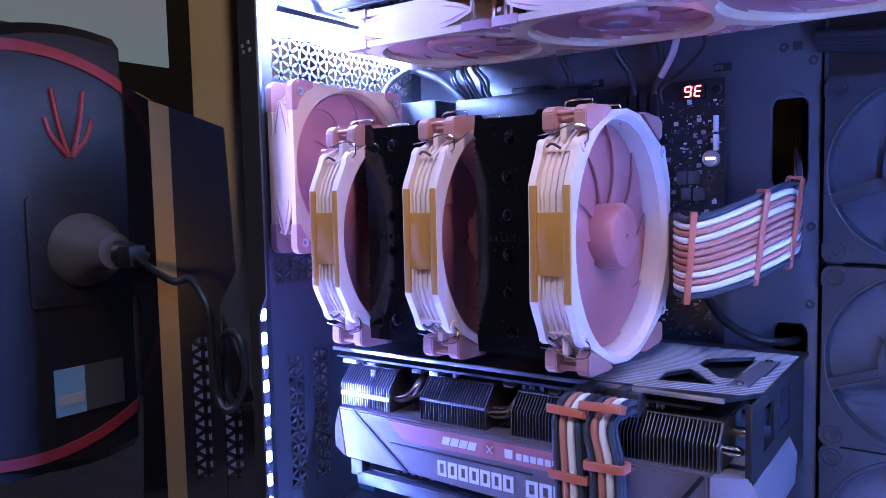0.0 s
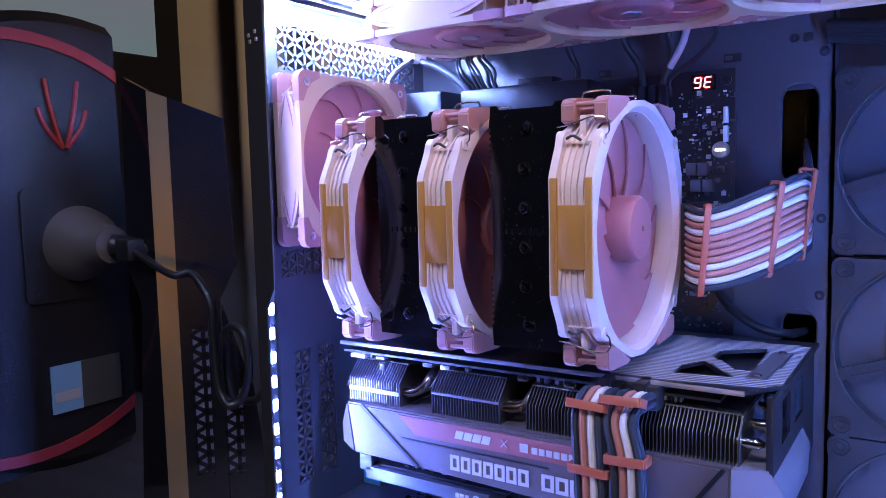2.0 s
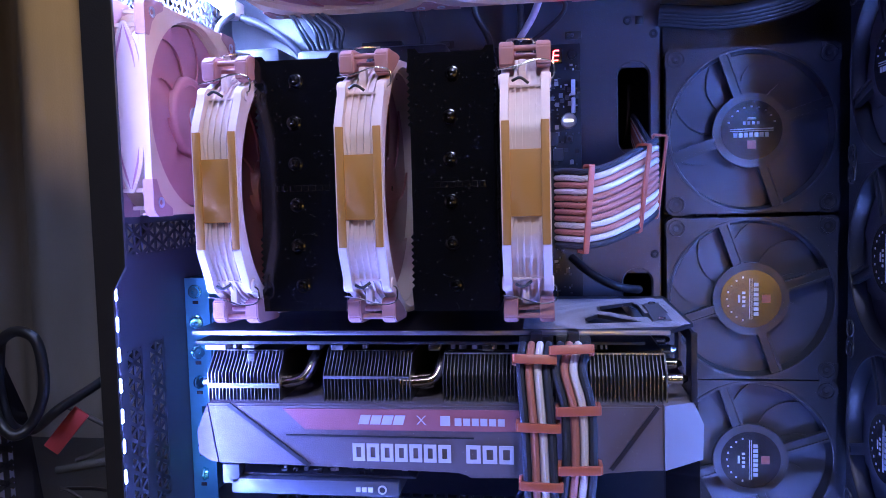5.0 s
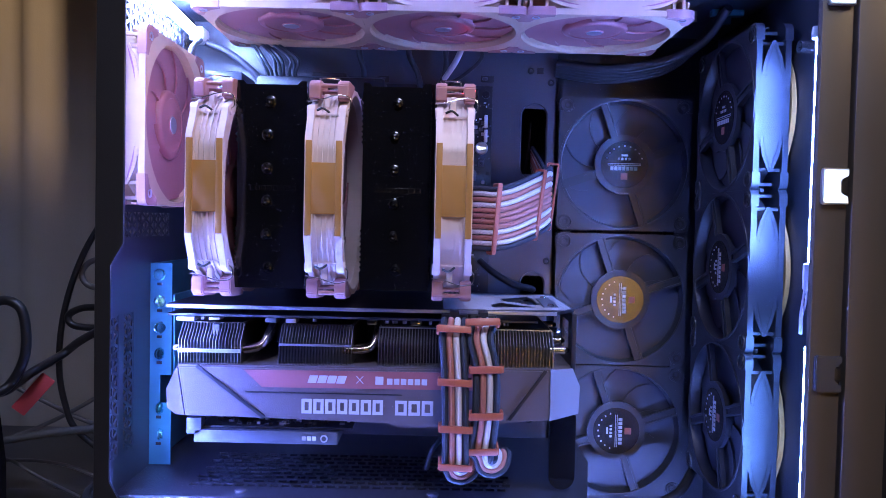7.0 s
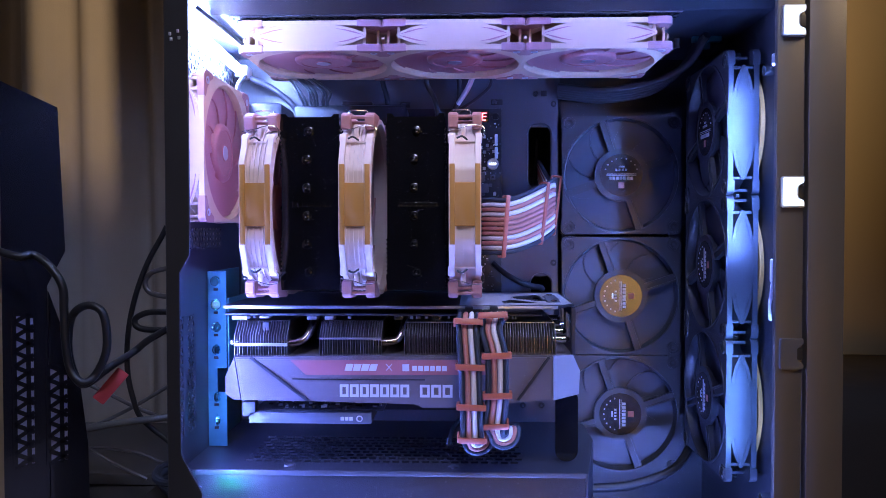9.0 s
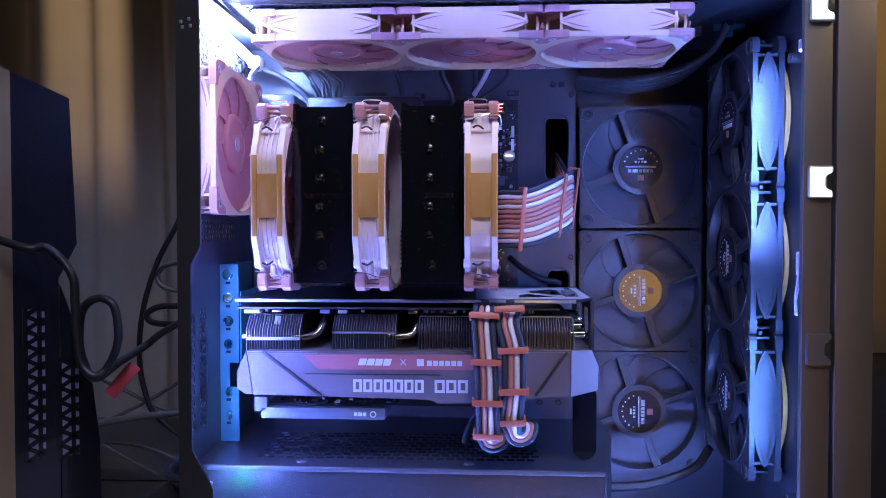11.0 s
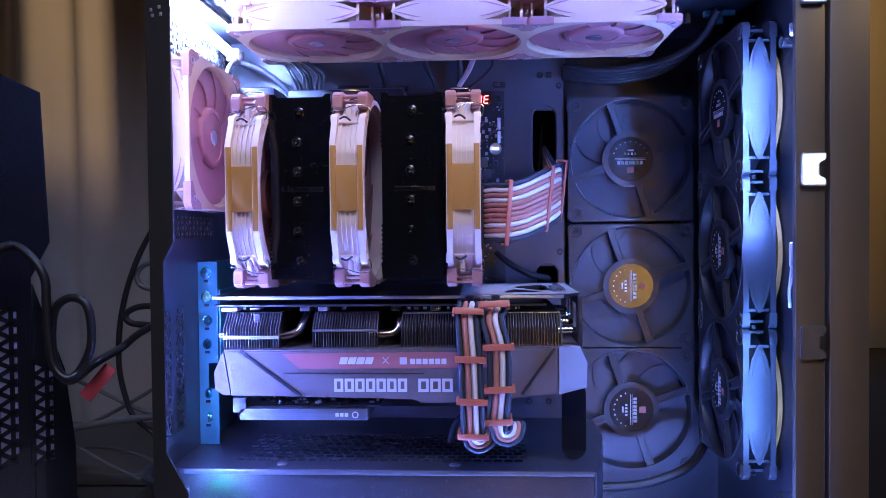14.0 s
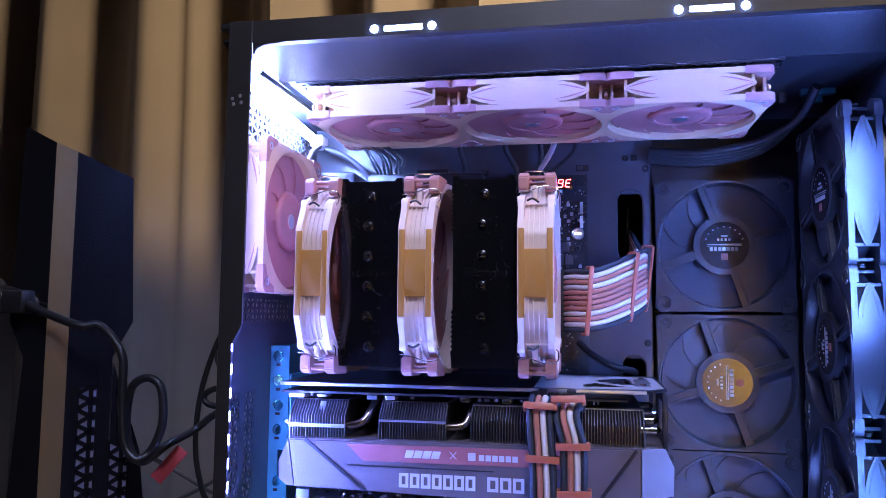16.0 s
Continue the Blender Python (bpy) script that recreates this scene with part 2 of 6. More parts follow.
def cyl(bm, p0, p1, r0, r1=None, n=20):
    p0, p1 = Vector(p0), Vector(p1)
    r1 = r0 if r1 is None else r1
    d = p1 - p0
    m = Matrix.Translation((p0 + p1) / 2) @ d.to_track_quat("Z", "Y").to_matrix().to_4x4()
    return bmesh.ops.create_cone(bm, cap_ends=True, segments=n, radius1=r0, radius2=r1, depth=d.length, matrix=m)["verts"]


def prism(bm, pts, z0, z1, m=Matrix.Identity(4)):
    """Extrude a closed outline in xy from z0 to z1."""
    a = [bm.verts.new(m @ Vector((x, y, z0))) for x, y in pts]
    b = [bm.verts.new(m @ Vector((x, y, z1))) for x, y in pts]
    n = len(pts)
    bm.faces.new(a[::-1])
    bm.faces.new(b)
    for i in range(n):
        bm.faces.new((a[i], a[(i + 1) % n], b[(i + 1) % n], b[i]))


def ray_out(poly, ang):
    """Distance from the origin to the outline in direction ang."""
    dx, dy, best = math.cos(ang), math.sin(ang), 0.0
    for (ax, ay), (bx, by) in zip(poly, poly[1:] + poly[:1]):
        ex, ey = bx - ax, by - ay
        den = dx * ey - dy * ex
        if abs(den) < 1e-12:
            continue
        t, s = (ax * ey - ay * ex) / den, (ax * dy - ay * dx) / den
        if t > 0 and -1e-9 <= s <= 1 + 1e-9:
            best = max(best, t)
    return best


def ring_plate(bm, poly, r_in, z0, z1, n=72, m=Matrix.Identity(4), r_in2=None):
    """A plate with outline poly and a round hole, from z0 to z1."""
    angs = sorted({round(2 * math.pi * i / n, 6) for i in range(n)} | {round(math.atan2(y, x) % (2 * math.pi), 6) for x, y in poly})
    r_in2 = r_in if r_in2 is None else r_in2
    rows = []
    for a in angs:
        c, s, ro = math.cos(a), math.sin(a), ray_out(poly, a)
        rows.append([bm.verts.new(m @ Vector(v)) for v in ((c * ro, s * ro, z0), (c * ro, s * ro, z1), (c * r_in2, s * r_in2, z1), (c * r_in, s * r_in, z0))])
    for i, a in enumerate(rows):
        b = rows[(i + 1) % len(rows)]
        for k in range(4):
            bm.faces.new((a[k], b[k], b[(k + 1) % 4], a[(k + 1) % 4]))


def lathe(bm, profile, n=48, m=Matrix.Identity(4), close=False):
    """Turn a profile of (radius, z) about the z axis."""
    rings = []
    for r, z in profile:
        rings.append([bm.verts.new(m @ Vector((r * math.cos(2 * math.pi * i / n), r * math.sin(2 * math.pi * i / n), z))) for i in range(n)])
    pairs = list(zip(rings, rings[1:])) + ([(rings[-1], rings[0])] if close else [])
    for a, b in pairs:
        for i in range(n):
            bm.faces.new((a[i], a[(i + 1) % n], b[(i + 1) % n], b[i]))
    if not close:
        for rg in (rings[0], rings[-1]):
            bm.faces.new(rg)


def smooth_path(pts, steps=8):
    """Catmull-Rom through the points."""
    p = [Vector(q) for q in pts]
    p = [p[0] * 2 - p[1]] + p + [p[-1] * 2 - p[-2]]
    out = []
    for i in range(1, len(p) - 2):
        for k in range(steps):
            t = k / steps
            a, b, c, d = p[i - 1], p[i], p[i + 1], p[i + 2]
            out.append(0.5 * ((2 * b) + (c - a) * t + (2 * a - 5 * b + 4 * c - d) * t * t + (3 * b - a - 3 * c + d) * t ** 3))
    out.append(p[-2])
    return out


def tube(bm, pts, r, n=8, steps=8):
    path = smooth_path(pts, steps)
    up = Vector((0.13, 0.31, 0.94))
    rings = []
    for i, q in enumerate(path):
        d = (path[min(i + 1, len(path) - 1)] - path[max(i - 1, 0)]).normalized()
        u = (up - d * up.dot(d)).normalized()
        up = u
        v = d.cross(u)
        rings.append([bm.verts.new(q + r * (math.cos(2 * math.pi * k / n) * u + math.sin(2 * math.pi * k / n) * v)) for k in range(n)])
    for a, b in zip(rings, rings[1:]):
        for k in range(n):
            bm.faces.new((a[k], a[(k + 1) % n], b[(k + 1) % n], b[k]))
    bm.faces.new(rings[0][::-1])
    bm.faces.new(rings[-1])


def rounded(hw, hh, r, n=5):
    """Outline of a rounded rectangle."""
    out = []
    for cx, cy, a0 in ((hw - r, hh - r, 0), (-hw + r, hh - r, 90), (-hw + r, -hh + r, 180), (hw - r, -hh + r, 270)):
        for i in range(n + 1):
            a = radians(a0 + 90 * i / n)
            out.append((cx + r * math.cos(a), cy + r * math.sin(a)))
    return out


def basis(xa, ya, za, at):
    """Matrix whose columns are the given axes."""
    m = Matrix.Identity(4)
    for i, a in enumerate((xa, ya, za)):
        for j in range(3):
            m[j][i] = a[j]
    m.translation = at
    return m


def fresh():
    return bmesh.new()


# ---- room ----
def room():
    desk = root("desk", (-0.4, 0.4, -0.8), "wooden desk under the open computer", "desk")
    bm = fresh(); box(bm, (-2.6, 0.10, -0.04), (0.115, 0.84, 0.0), 0.004)
    part("desk_top", bm, M_DESK, desk)
    for x in (-2.5, 0.04):
        for y in (0.16, 0.78):
            bm = fresh(); box(bm, (x - 0.03, y - 0.03, -0.8), (x + 0.03, y + 0.03, -0.04), 0.003)
            part("leg", bm, M_DESK, desk)
    bm = fresh(); box(bm, (-2.8, 1.2, -0.8), (2.0, 1.26, 2.2))
    tagged(part("wall_back", bm, M_WALL), "tan painted wall behind the desk", "wall", kind="structure")
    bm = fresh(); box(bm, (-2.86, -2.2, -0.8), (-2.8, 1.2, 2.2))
    tagged(part("wall_side", bm, M_WALL_DIM), "side wall out of view, coloured dark to cut bounced light", "wall", kind="structure")
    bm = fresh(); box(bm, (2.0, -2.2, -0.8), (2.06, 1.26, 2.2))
    tagged(part("wall_far_side", bm, M_WALL_DIM), "side wall out of view, coloured dark to cut bounced light", "wall", kind="structure")
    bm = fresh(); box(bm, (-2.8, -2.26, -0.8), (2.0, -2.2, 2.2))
    tagged(part("wall_front", bm, M_WALL_DIM), "wall across the room, coloured dark to cut bounced light", "wall", kind="structure")
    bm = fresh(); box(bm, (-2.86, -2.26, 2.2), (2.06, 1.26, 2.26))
    tagged(part("ceiling", bm, M_WALL_DIM), "ceiling out of view, coloured dark to cut bounced light", "ceiling", kind="structure")
    bm = fresh(); box(bm, (-2.86, -2.26, -0.86), (2.06, 1.26, -0.8))
    tagged(part("floor", bm, M_DESK), "wooden floor", "floor", kind="structure")


def curtain(x0, x1, y, z0, z1, seed):
    rnd = random.Random(seed)
    bm = fresh()
    n, rows = int((x1 - x0) / 0.008), 14
    ph = [rnd.uniform(0, 6.28) for _ in range(6)]
    grid = []
    for j in range(rows + 1):
        f = j / rows
        row = []
        for i in range(n + 1):
            x = x0 + (x1 - x0) * i / n
            d = 0.060 * math.sin(x * 36 + ph[0] + 1.1 * math.sin(x * 9 + ph[1])) + 0.016 * math.sin(x * 83 + ph[2] + f * 1.2) + 0.006 * math.sin(x * 150 + ph[3])
            row.append(bm.verts.new((x + 0.01 * math.sin(f * 5 + x * 9), y + d * (0.7 + 0.3 * f), z0 + (z1 - z0) * f)))
        grid.append(row)
    for a, b in zip(grid, grid[1:]):
        for i in range(n):
            bm.faces.new((a[i], a[i + 1], b[i + 1], b[i]))
    ob = part("curtain", bm, M_CURTAIN, smooth=80)
    so = ob.modifiers.new("cloth", "SOLIDIFY")
    so.thickness = 0.003
    tagged(ob, "brown curtain in deep folds behind the desk", "curtain")


room()
curtain(-2.4, 0.10, 0.90, -0.6, 1.9, 3)


# ---- computer case ----
XL, XR = -0.412, 0.0700          # rear panel, front plate
ZS, ZT = 0.136, 0.5275          # top of the shroud, underside of the top panel
YN, YT = 0.352, 0.566           # open side, motherboard tray
case = root("computer_case", (-0.15, 0.46, 0.0), "black steel computer case with its side glass taken off", "computer case")


def tri_mesh_panel(name, u0, u1, v0, v1, cell, bar, thick, place, material, parent=None):
    """A steel panel field of triangular openings, built of crossing bars; place maps (u, v, w) to the world."""
    bm = fresh()
    h = cell * math.sqrt(3) / 2

    def bar_between(a, b):
        (ax, ay), (bx, by) = a, b
        # clip to the field
        t0, t1 = 0.0, 1.0
        for p, q, lo, hi in ((ax, bx, u0, u1), (ay, by, v0, v1)):
            d = q - p
            if abs(d) < 1e-9:
                if p < lo or p > hi:
                    return
                continue
            s0, s1 = (lo - p) / d, (hi - p) / d
            t0, t1 = max(t0, min(s0, s1)), min(t1, max(s0, s1))
        if t1 - t0 < 1e-3:
            return
        a2 = Vector((ax + (bx - ax) * t0, ay + (by - ay) * t0))
        b2 = Vector((ax + (bx - ax) * t1, ay + (by - ay) * t1))
        d = (b2 - a2).normalized()
        nrm = Vector((-d.y, d.x)) * bar / 2
        q = [a2 + nrm, a2 - nrm, b2 - nrm, b2 + nrm]
        lo = [bm.verts.new(place(p.x, p.y, 0)) for p in q]
        hi = [bm.verts.new(place(p.x, p.y, thick)) for p in q]
        bm.faces.new(lo); bm.faces.new(hi[::-1])
        for i in range(4):
            bm.faces.new((lo[i], lo[(i + 1) % 4], hi[(i + 1) % 4], hi[i]))

    u = u0
    while u < u1 + 1e-6:
        bar_between((u, v0), (u, v1)); u += h
    rise = (u1 - u0) / math.sqrt(3)
    k = -int(rise / cell) - 1
    while v0 + k * cell < v1 + rise:
        v = v0 + k * cell
        bar_between((u0, v), (u1, v + rise))
        bar_between((u0, v), (u1, v - rise))
        k += 1
    for a, b in (((u0, v0), (u1, v0)), ((u0, v1), (u1, v1))):
        bar_between(a, b)
    return part(name, bm, material, parent or case, smooth=0)


def plate_with_openings(bm, u0, u1, v0, v1, openings, w0, w1, place):
    """A flat plate cut by rectangular openings (u0, u1, v0, v1), as a grid of solid cells."""
    us = sorted({u0, u1, *(o[k] for o in openings for k in (0, 1))})
    vs = sorted({v0, v1, *(o[k] for o in openings for k in (2, 3))})
    us, vs = [u for u in us if u0 <= u <= u1], [v for v in vs if v0 <= v <= v1]

    def solid(i, j):
        if not (0 <= i < len(us) - 1 and 0 <= j < len(vs) - 1):
            return False
        cu, cv = (us[i] + us[i + 1]) / 2, (vs[j] + vs[j + 1]) / 2
        return not any(o[0] < cu < o[1] and o[2] < cv < o[3] for o in openings)

    made = {}

    def vert(i, j, w):
        key = (i, j, w)
        if key not in made:
            made[key] = bm.verts.new(place(us[i], vs[j], w))
        return made[key]

    for i in range(len(us) - 1):
        for j in range(len(vs) - 1):
            if not solid(i, j):
                continue
            for w in (w0, w1):
                bm.faces.new((vert(i, j, w), vert(i + 1, j, w), vert(i + 1, j + 1, w), vert(i, j + 1, w)))
            for di, dj, a, b in ((-1, 0, (0, 0), (0, 1)), (1, 0, (1, 0), (1, 1)), (0, -1, (0, 0), (1, 0)), (0, 1, (0, 1), (1, 1))):
                if not solid(i + di, j + dj):
                    bm.faces.new((vert(i + a[0], j + a[1], w0), vert(i + b[0], j + b[1], w0), vert(i + b[0], j + b[1], w1), vert(i + a[0], j + a[1], w1)))


def build_case():
    # rear panel with mesh field, fan opening and slot field
    bm = fresh()
    ops = [(0.388, 0.552, 0.463, 0.496), (0.384, 0.494, 0.345, 0.455), (0.384, 0.506, 0.316, 0.336), (0.393, 0.410, 0.160, 0.262), (0.418, 0.436, 0.160, 0.262), (0.472, 0.548, 0.150, 0.285)]
    plate_with_openings(bm, 0.378, 0.60, 0.02, 0.535, ops, XL - 0.0015, XL, lambda u, v, w: Vector((w, u, v)))
    part("rear_panel", bm, M_REAR, case, "black rear panel with mesh fields", smooth=0)
    px = lambda u, v, w: Vector((XL - 0.0012 + w, u, v))
    tri_mesh_panel("rear_mesh", 0.388, 0.552, 0.463, 0.496, 0.0110, 0.0023, 0.001, px, M_REAR)
    tri_mesh_panel("rear_mesh", 0.384, 0.506, 0.316, 0.336, 0.0095, 0.0017, 0.001, px, M_REAR)
    tri_mesh_panel("rear_mesh", 0.393, 0.410, 0.160, 0.262, 0.0098, 0.0022, 0.001, px, M_REAR)
    tri_mesh_panel("rear_mesh", 0.418, 0.436, 0.160, 0.262, 0.0098, 0.0022, 0.001, px, M_REAR)
    # tray
    bm = fresh()
    tz = lambda u, v, w: Vector((u, w, v))
    ops = [(-0.1150, -0.0900, 0.379, 0.4385), (-0.112, -0.089, 0.262, 0.286)]
    plate_with_openings(bm, XL, -0.082, 0.02, ZT, ops, YT, YT + 0.0015, tz)
    tray = part("motherboard_tray", bm, M_TRAY, case, "blue-black steel motherboard tray with cable openings", smooth=0)
    for cz, z_lo, z_hi, xc, hw in ((0.408, 0.374, 0.4430, -0.1025, 0.0122), (0.274, 0.258, 0.290, -0.1005, 0.0115)):
        bm = fresh()
        hh = (z_hi - z_lo) / 2
        rim, inner = rounded(hw, hh, 0.0112, 8), rounded(hw - 0.0012, hh - 0.0012, 0.0102, 8)
        mm = Matrix.Translation((xc, YT - 0.001, (z_lo + z_hi) / 2)) @ pose(0, 0, 0, 90, 0, 0)
        # corner webs that round the opening off
        n = len(rim)
        vo = [bm.verts.new(mm @ Vector((max(-hw - 0.002, min(hw + 0.002, x * 1.35)), max(-hh - 0.002, min(hh + 0.002, y * 1.25)), 0))) for x, y in rim]
        vi = [bm.verts.new(mm @ Vector((x, y, 0.0))) for x, y in rim]
        vk = [bm.verts.new(mm @ Vector((x, y, -0.0025))) for x, y in inner]
        for i in range(n):
            j = (i + 1) % n
            bm.faces.new((vo[i], vo[j], vi[j], vi[i]))
            bm.faces.new((vi[i], vi[j], vk[j], vk[i]))
        part("opening_rim", bm, M_TRAY, tray)
    for x, z in ((-0.107, 0.166), (-0.119, 0.153), (-0.100, 0.153), (-0.126, 0.166), (-0.088, 0.462), (-0.088, 0.352), (-0.088, 0.300), (-0.1065, 0.4725)):
        bm = fresh()
        lathe(bm, [(0.0012, 0.0), (0.0030, 0.0), (0.0032, 0.0008), (0.0024, 0.0014), (0.0012, 0.0012)], 16, Matrix.Translation((x, YT - 0.0002, z)) @ pose(0, 0, 0, 90, 0, 0), True)
        part("standoff", bm, M_CASE, tray)
    for x0, x1, z in ((-0.152, -0.140, 0.464), (-0.245, -0.235, 0.462), (-0.101, -0.095, 0.4725)):
        bm = fresh()
        box(bm, (x0, YT - 0.0012, z - 0.0030), (x1, YT - 0.0004, z + 0.0030), 0.0003)
        slot = part("cable_tie_slot", bm, M_RUBBER, tray)
        if x1 - x0 > 0.008:
            bm = fresh()
            box(bm, (x0 + 0.0012, YT - 0.0030, z - 0.0012), (x0 + 0.0062, YT - 0.0010, z + 0.0014), 0.0005)
            part("cable_tie_bridge", bm, M_TRAY, slot)
    # back wall of the fan bay and the case's far side
    bm = fresh(); box(bm, (XL, 0.640, 0.02), (0.099, 0.642, 0.535))
    part("far_side_panel", bm, M_CASE, case)
    bm = fresh()
    plate_with_openings(bm, -0.082, XR, 0.02, ZT, [(-0.076, 0.034, 0.034 + 0.06, 0.446)], 0.586, 0.5875, tz)
    part("fan_bay_plate", bm, M_CASE, case, smooth=0)
    tri_mesh_panel("bay_mesh", -0.076, 0.034, 0.094, 0.446, 0.009, 0.0018, 0.001, lambda u, v, w: Vector((u, 0.588 + w, v)), M_CASE)
    bm = fresh(); box(bm, (-0.0835, YT, 0.02), (-0.0820, 0.586, ZT))
    part("tray_return", bm, M_TRAY, case)
    # top panel: near strip, far strip, mesh over the fans
    bm = fresh()
    plate_with_openings(bm, XL, 0.0700, 0.4085, 0.640, [(-0.372, -0.002, 0.4110, 0.545)], 0.5100, 0.5115, lambda u, v, w: Vector((u, v, w)))
    prism(bm, [(0.3615, ZT), (0.4085, 0.5100), (0.4085, 0.5115), (0.3615, ZT + 0.0015)], XL, 0.0700, basis((0, 1, 0), (0, 0, 1), (1, 0, 0), (0, 0, 0)))
    part("top_panel", bm, M_CASE, case, "black powder-coated top panel", smooth=0)
    tri_mesh_panel("top_mesh", -0.372, -0.002, 0.4110, 0.545, 0.010, 0.0022, 0.001, lambda u, v, w: Vector((u, v, 0.5090 + w)), M_CASE)
    bm = fresh(); box(bm, (XL, YN + 0.004, 0.535), (0.099, 0.642, 0.5400), 0.001)
    part("top_cover", bm, M_CASE_FRAME, case)
    bm = fresh(); prism(bm, [(-0.4020, 0.3515), (-0.4008, 0.3515), (-0.4108, 0.378), (-0.4120, 0.378)], 0.01, 0.538)
    part("pillar_return", bm, M_CASE_FRAME, case)
    # open-side frame: rear pillar with its notch, top rail, front pillar
    bm = fresh()
    outline = [(-0.402, 0.01), (-0.376, 0.01), (-0.376, 0.134), (-0.381, 0.143), (-0.3925, 0.163), (-0.3925, 0.301), (-0.384, 0.3145), (-0.384, 0.5385), (-0.402, 0.5385)]
    prism(bm, outline, -YN - 0.0005, -YN + 0.0015, pose(0, 0, 0, 90, 0, 0) )
    bmesh.ops.bevel(bm, geom=[e for e in bm.edges], offset=0.0004, segments=1, affect="EDGES")
    part("rear_pillar", bm, M_CASE_FRAME, case, "black rear pillar with a stepped edge")
    bm = fresh()
    plate_with_openings(bm, -0.384, 0.099, 0.5215, 0.5385, [(-0.284, -0.256, 0.5245, 0.5285), (-0.075, -0.047, 0.5245, 0.5285)], YN, YN + 0.007, tz)
    rail = part("top_rail", bm, M_CASE_FRAME, case, smooth=0)
    bm = fresh(); prism(bm, [(-0.384, 0.5140), (-0.381, 0.5180), (-0.372, 0.5205), (-0.358, 0.5214), (-0.384, 0.5214)], -YN - 0.0030, -YN - 0.0005, pose(0, 0, 0, 90, 0, 0))
    part("corner_gusset", bm, M_CASE_FRAME, rail)
    bm = fresh(); box(bm, (0.0505, 0.3520, 0.02), (0.0700, 0.3580, 0.5212), 0.0006)
    part("front_pillar", bm, M_FRONT, case)
    bm = fresh(); box(bm, (0.0725, 0.3500, 0.01), (0.0990, 0.640, 0.5386), 0.0008)
    part("front_panel", bm, M_FRONT, case, "black front panel edge")
    bm = fresh()
    plate_with_openings(bm, 0.3585, 0.640, 0.02, ZT, [(0.43, 0.535, 0.130 + 0.12 * i - 0.002, 0.234 + 0.12 * i - 0.002) for i in range(3)], XR, XR + 0.0015, lambda u, v, w: Vector((w, u, v)))
    part("front_plate", bm, M_CASE, case, "blue-lit steel fan plate", smooth=0)
    # shroud over the power supply
    bm = fresh()
    holes = []
    for j in range(9):
        for i in range(28):
            u = -0.366 + i * 0.0084 + (0.0042 if j % 2 else 0)
            v = 0.424 + j * 0.0092
            holes.append((u, u + 0.0064, v, v + 0.0056))
    plate_with_openings(bm, XL, -0.080, 0.402, YT, holes, ZS - 0.0015, ZS, lambda u, v, w: Vector((u, v, w)))
    shroud = part("power_supply_shroud", bm, M_SHROUD, case, "dusty black shroud with slotted top", smooth=0)
    bm = fresh(); box(bm, (XL, 0.400, 0.02), (-0.080, 0.402, ZS), 0.0008)
    part("shroud_face", bm, M_SHROUD, shroud)
    bm = fresh(); box(bm, (XL, 0.403, ZS - 0.03), (-0.081, YT, ZS - 0.0285))
    part("shroud_inner", bm, M_RUBBER, shroud)
    bm = fresh(); prism(bm, [(-0.080, 0.400), (-0.078, 0.400), (-0.058, 0.5), (-0.058, YT), (-0.080, YT)], 0.02, ZS - 0.0005)
    part("shroud_end", bm, M_SHROUD, shroud)
    # lip in lighter steel, the highlight along it put into the colour
    bm = fresh(); box(bm, (-0.3995, 0.3985, ZS - 0.0035), (-0.080, 0.4, ZS + 0.0006), 0.0006)
    part("shroud_lip", bm, M_TRAY, shroud)
    for x in (-0.325, -0.187):
        bm = fresh(); lathe(bm, [(0.0046, 0.0), (0.0042, 0.0010), (0.0026, 0.0016), (0.0002, 0.0017)], 18, Matrix.Translation((x, 0.4140, ZS)))
        part("rivet", bm, M_TRAY, shroud)
    bm = fresh(); box(bm, (XL, YN + 0.01, 0.015), (0.0725, 0.642, 0.02))
    part("case_floor", bm, M_CASE, case)
    for x in (-0.37, 0.06):
        for y in (0.40, 0.60):
            bm = fresh(); cyl(bm, (x, y, 0.0), (x, y, 0.016), 0.014, 0.016)
            part("foot", bm, M_RUBBER, case)
    # side latches on the front pillar
    for i, z in enumerate((0.4845, 0.3605, 0.2420)):
        c_shape = [(-0.0075, 0.0115), (0.0085, 0.0115), (0.0085, 0.0072), (0.0040, 0.0052), (0.0030, 0.0035), (0.0030, -0.0035), (0.0040, -0.0052), (0.0085, -0.0072), (0.0085, -0.0115), (-0.0075, -0.0115), (-0.0085, -0.0105), (-0.0085, 0.0105)]
        bm = fresh()
        prism(bm, c_shape, 0.0, 0.0035, Matrix.Translation((0.0615, 0.3524, z)) @ pose(0, 0, 0, 90, 0, 0))
        bmesh.ops.bevel(bm, geom=list(bm.edges), offset=0.0006, segments=2, affect="EDGES")
        # upper two clips get brighter metal for the strip light on them
        clip = part("latch_clip", bm, M_EDGE if i < 2 else M_CARD, case, "metal side latch clip, coloured brighter where strip light falls")
        bm = fresh(); box(bm, (0.0652, 0.3500, z - 0.0045), (0.0700, 0.3522, z + 0.0045), 0.0006)
        part("latch_pocket", bm, M_RUBBER, clip)
        if i < 2:
            # glowing C over the upper clips stands in for reflected strip light
            bm = fresh()
            prism(bm, [(x * 0.86 - 0.0004, v * 0.9) for x, v in c_shape], 0.0, 0.0008, Matrix.Translation((0.0615, 0.3486, z)) @ pose(0, 0, 0, 90, 0, 0))
            tagged(part("light_stand_in", bm, M_LATCH_GLINT), "glowing plate standing in for strip light on a latch clip", "light", "slot lights")
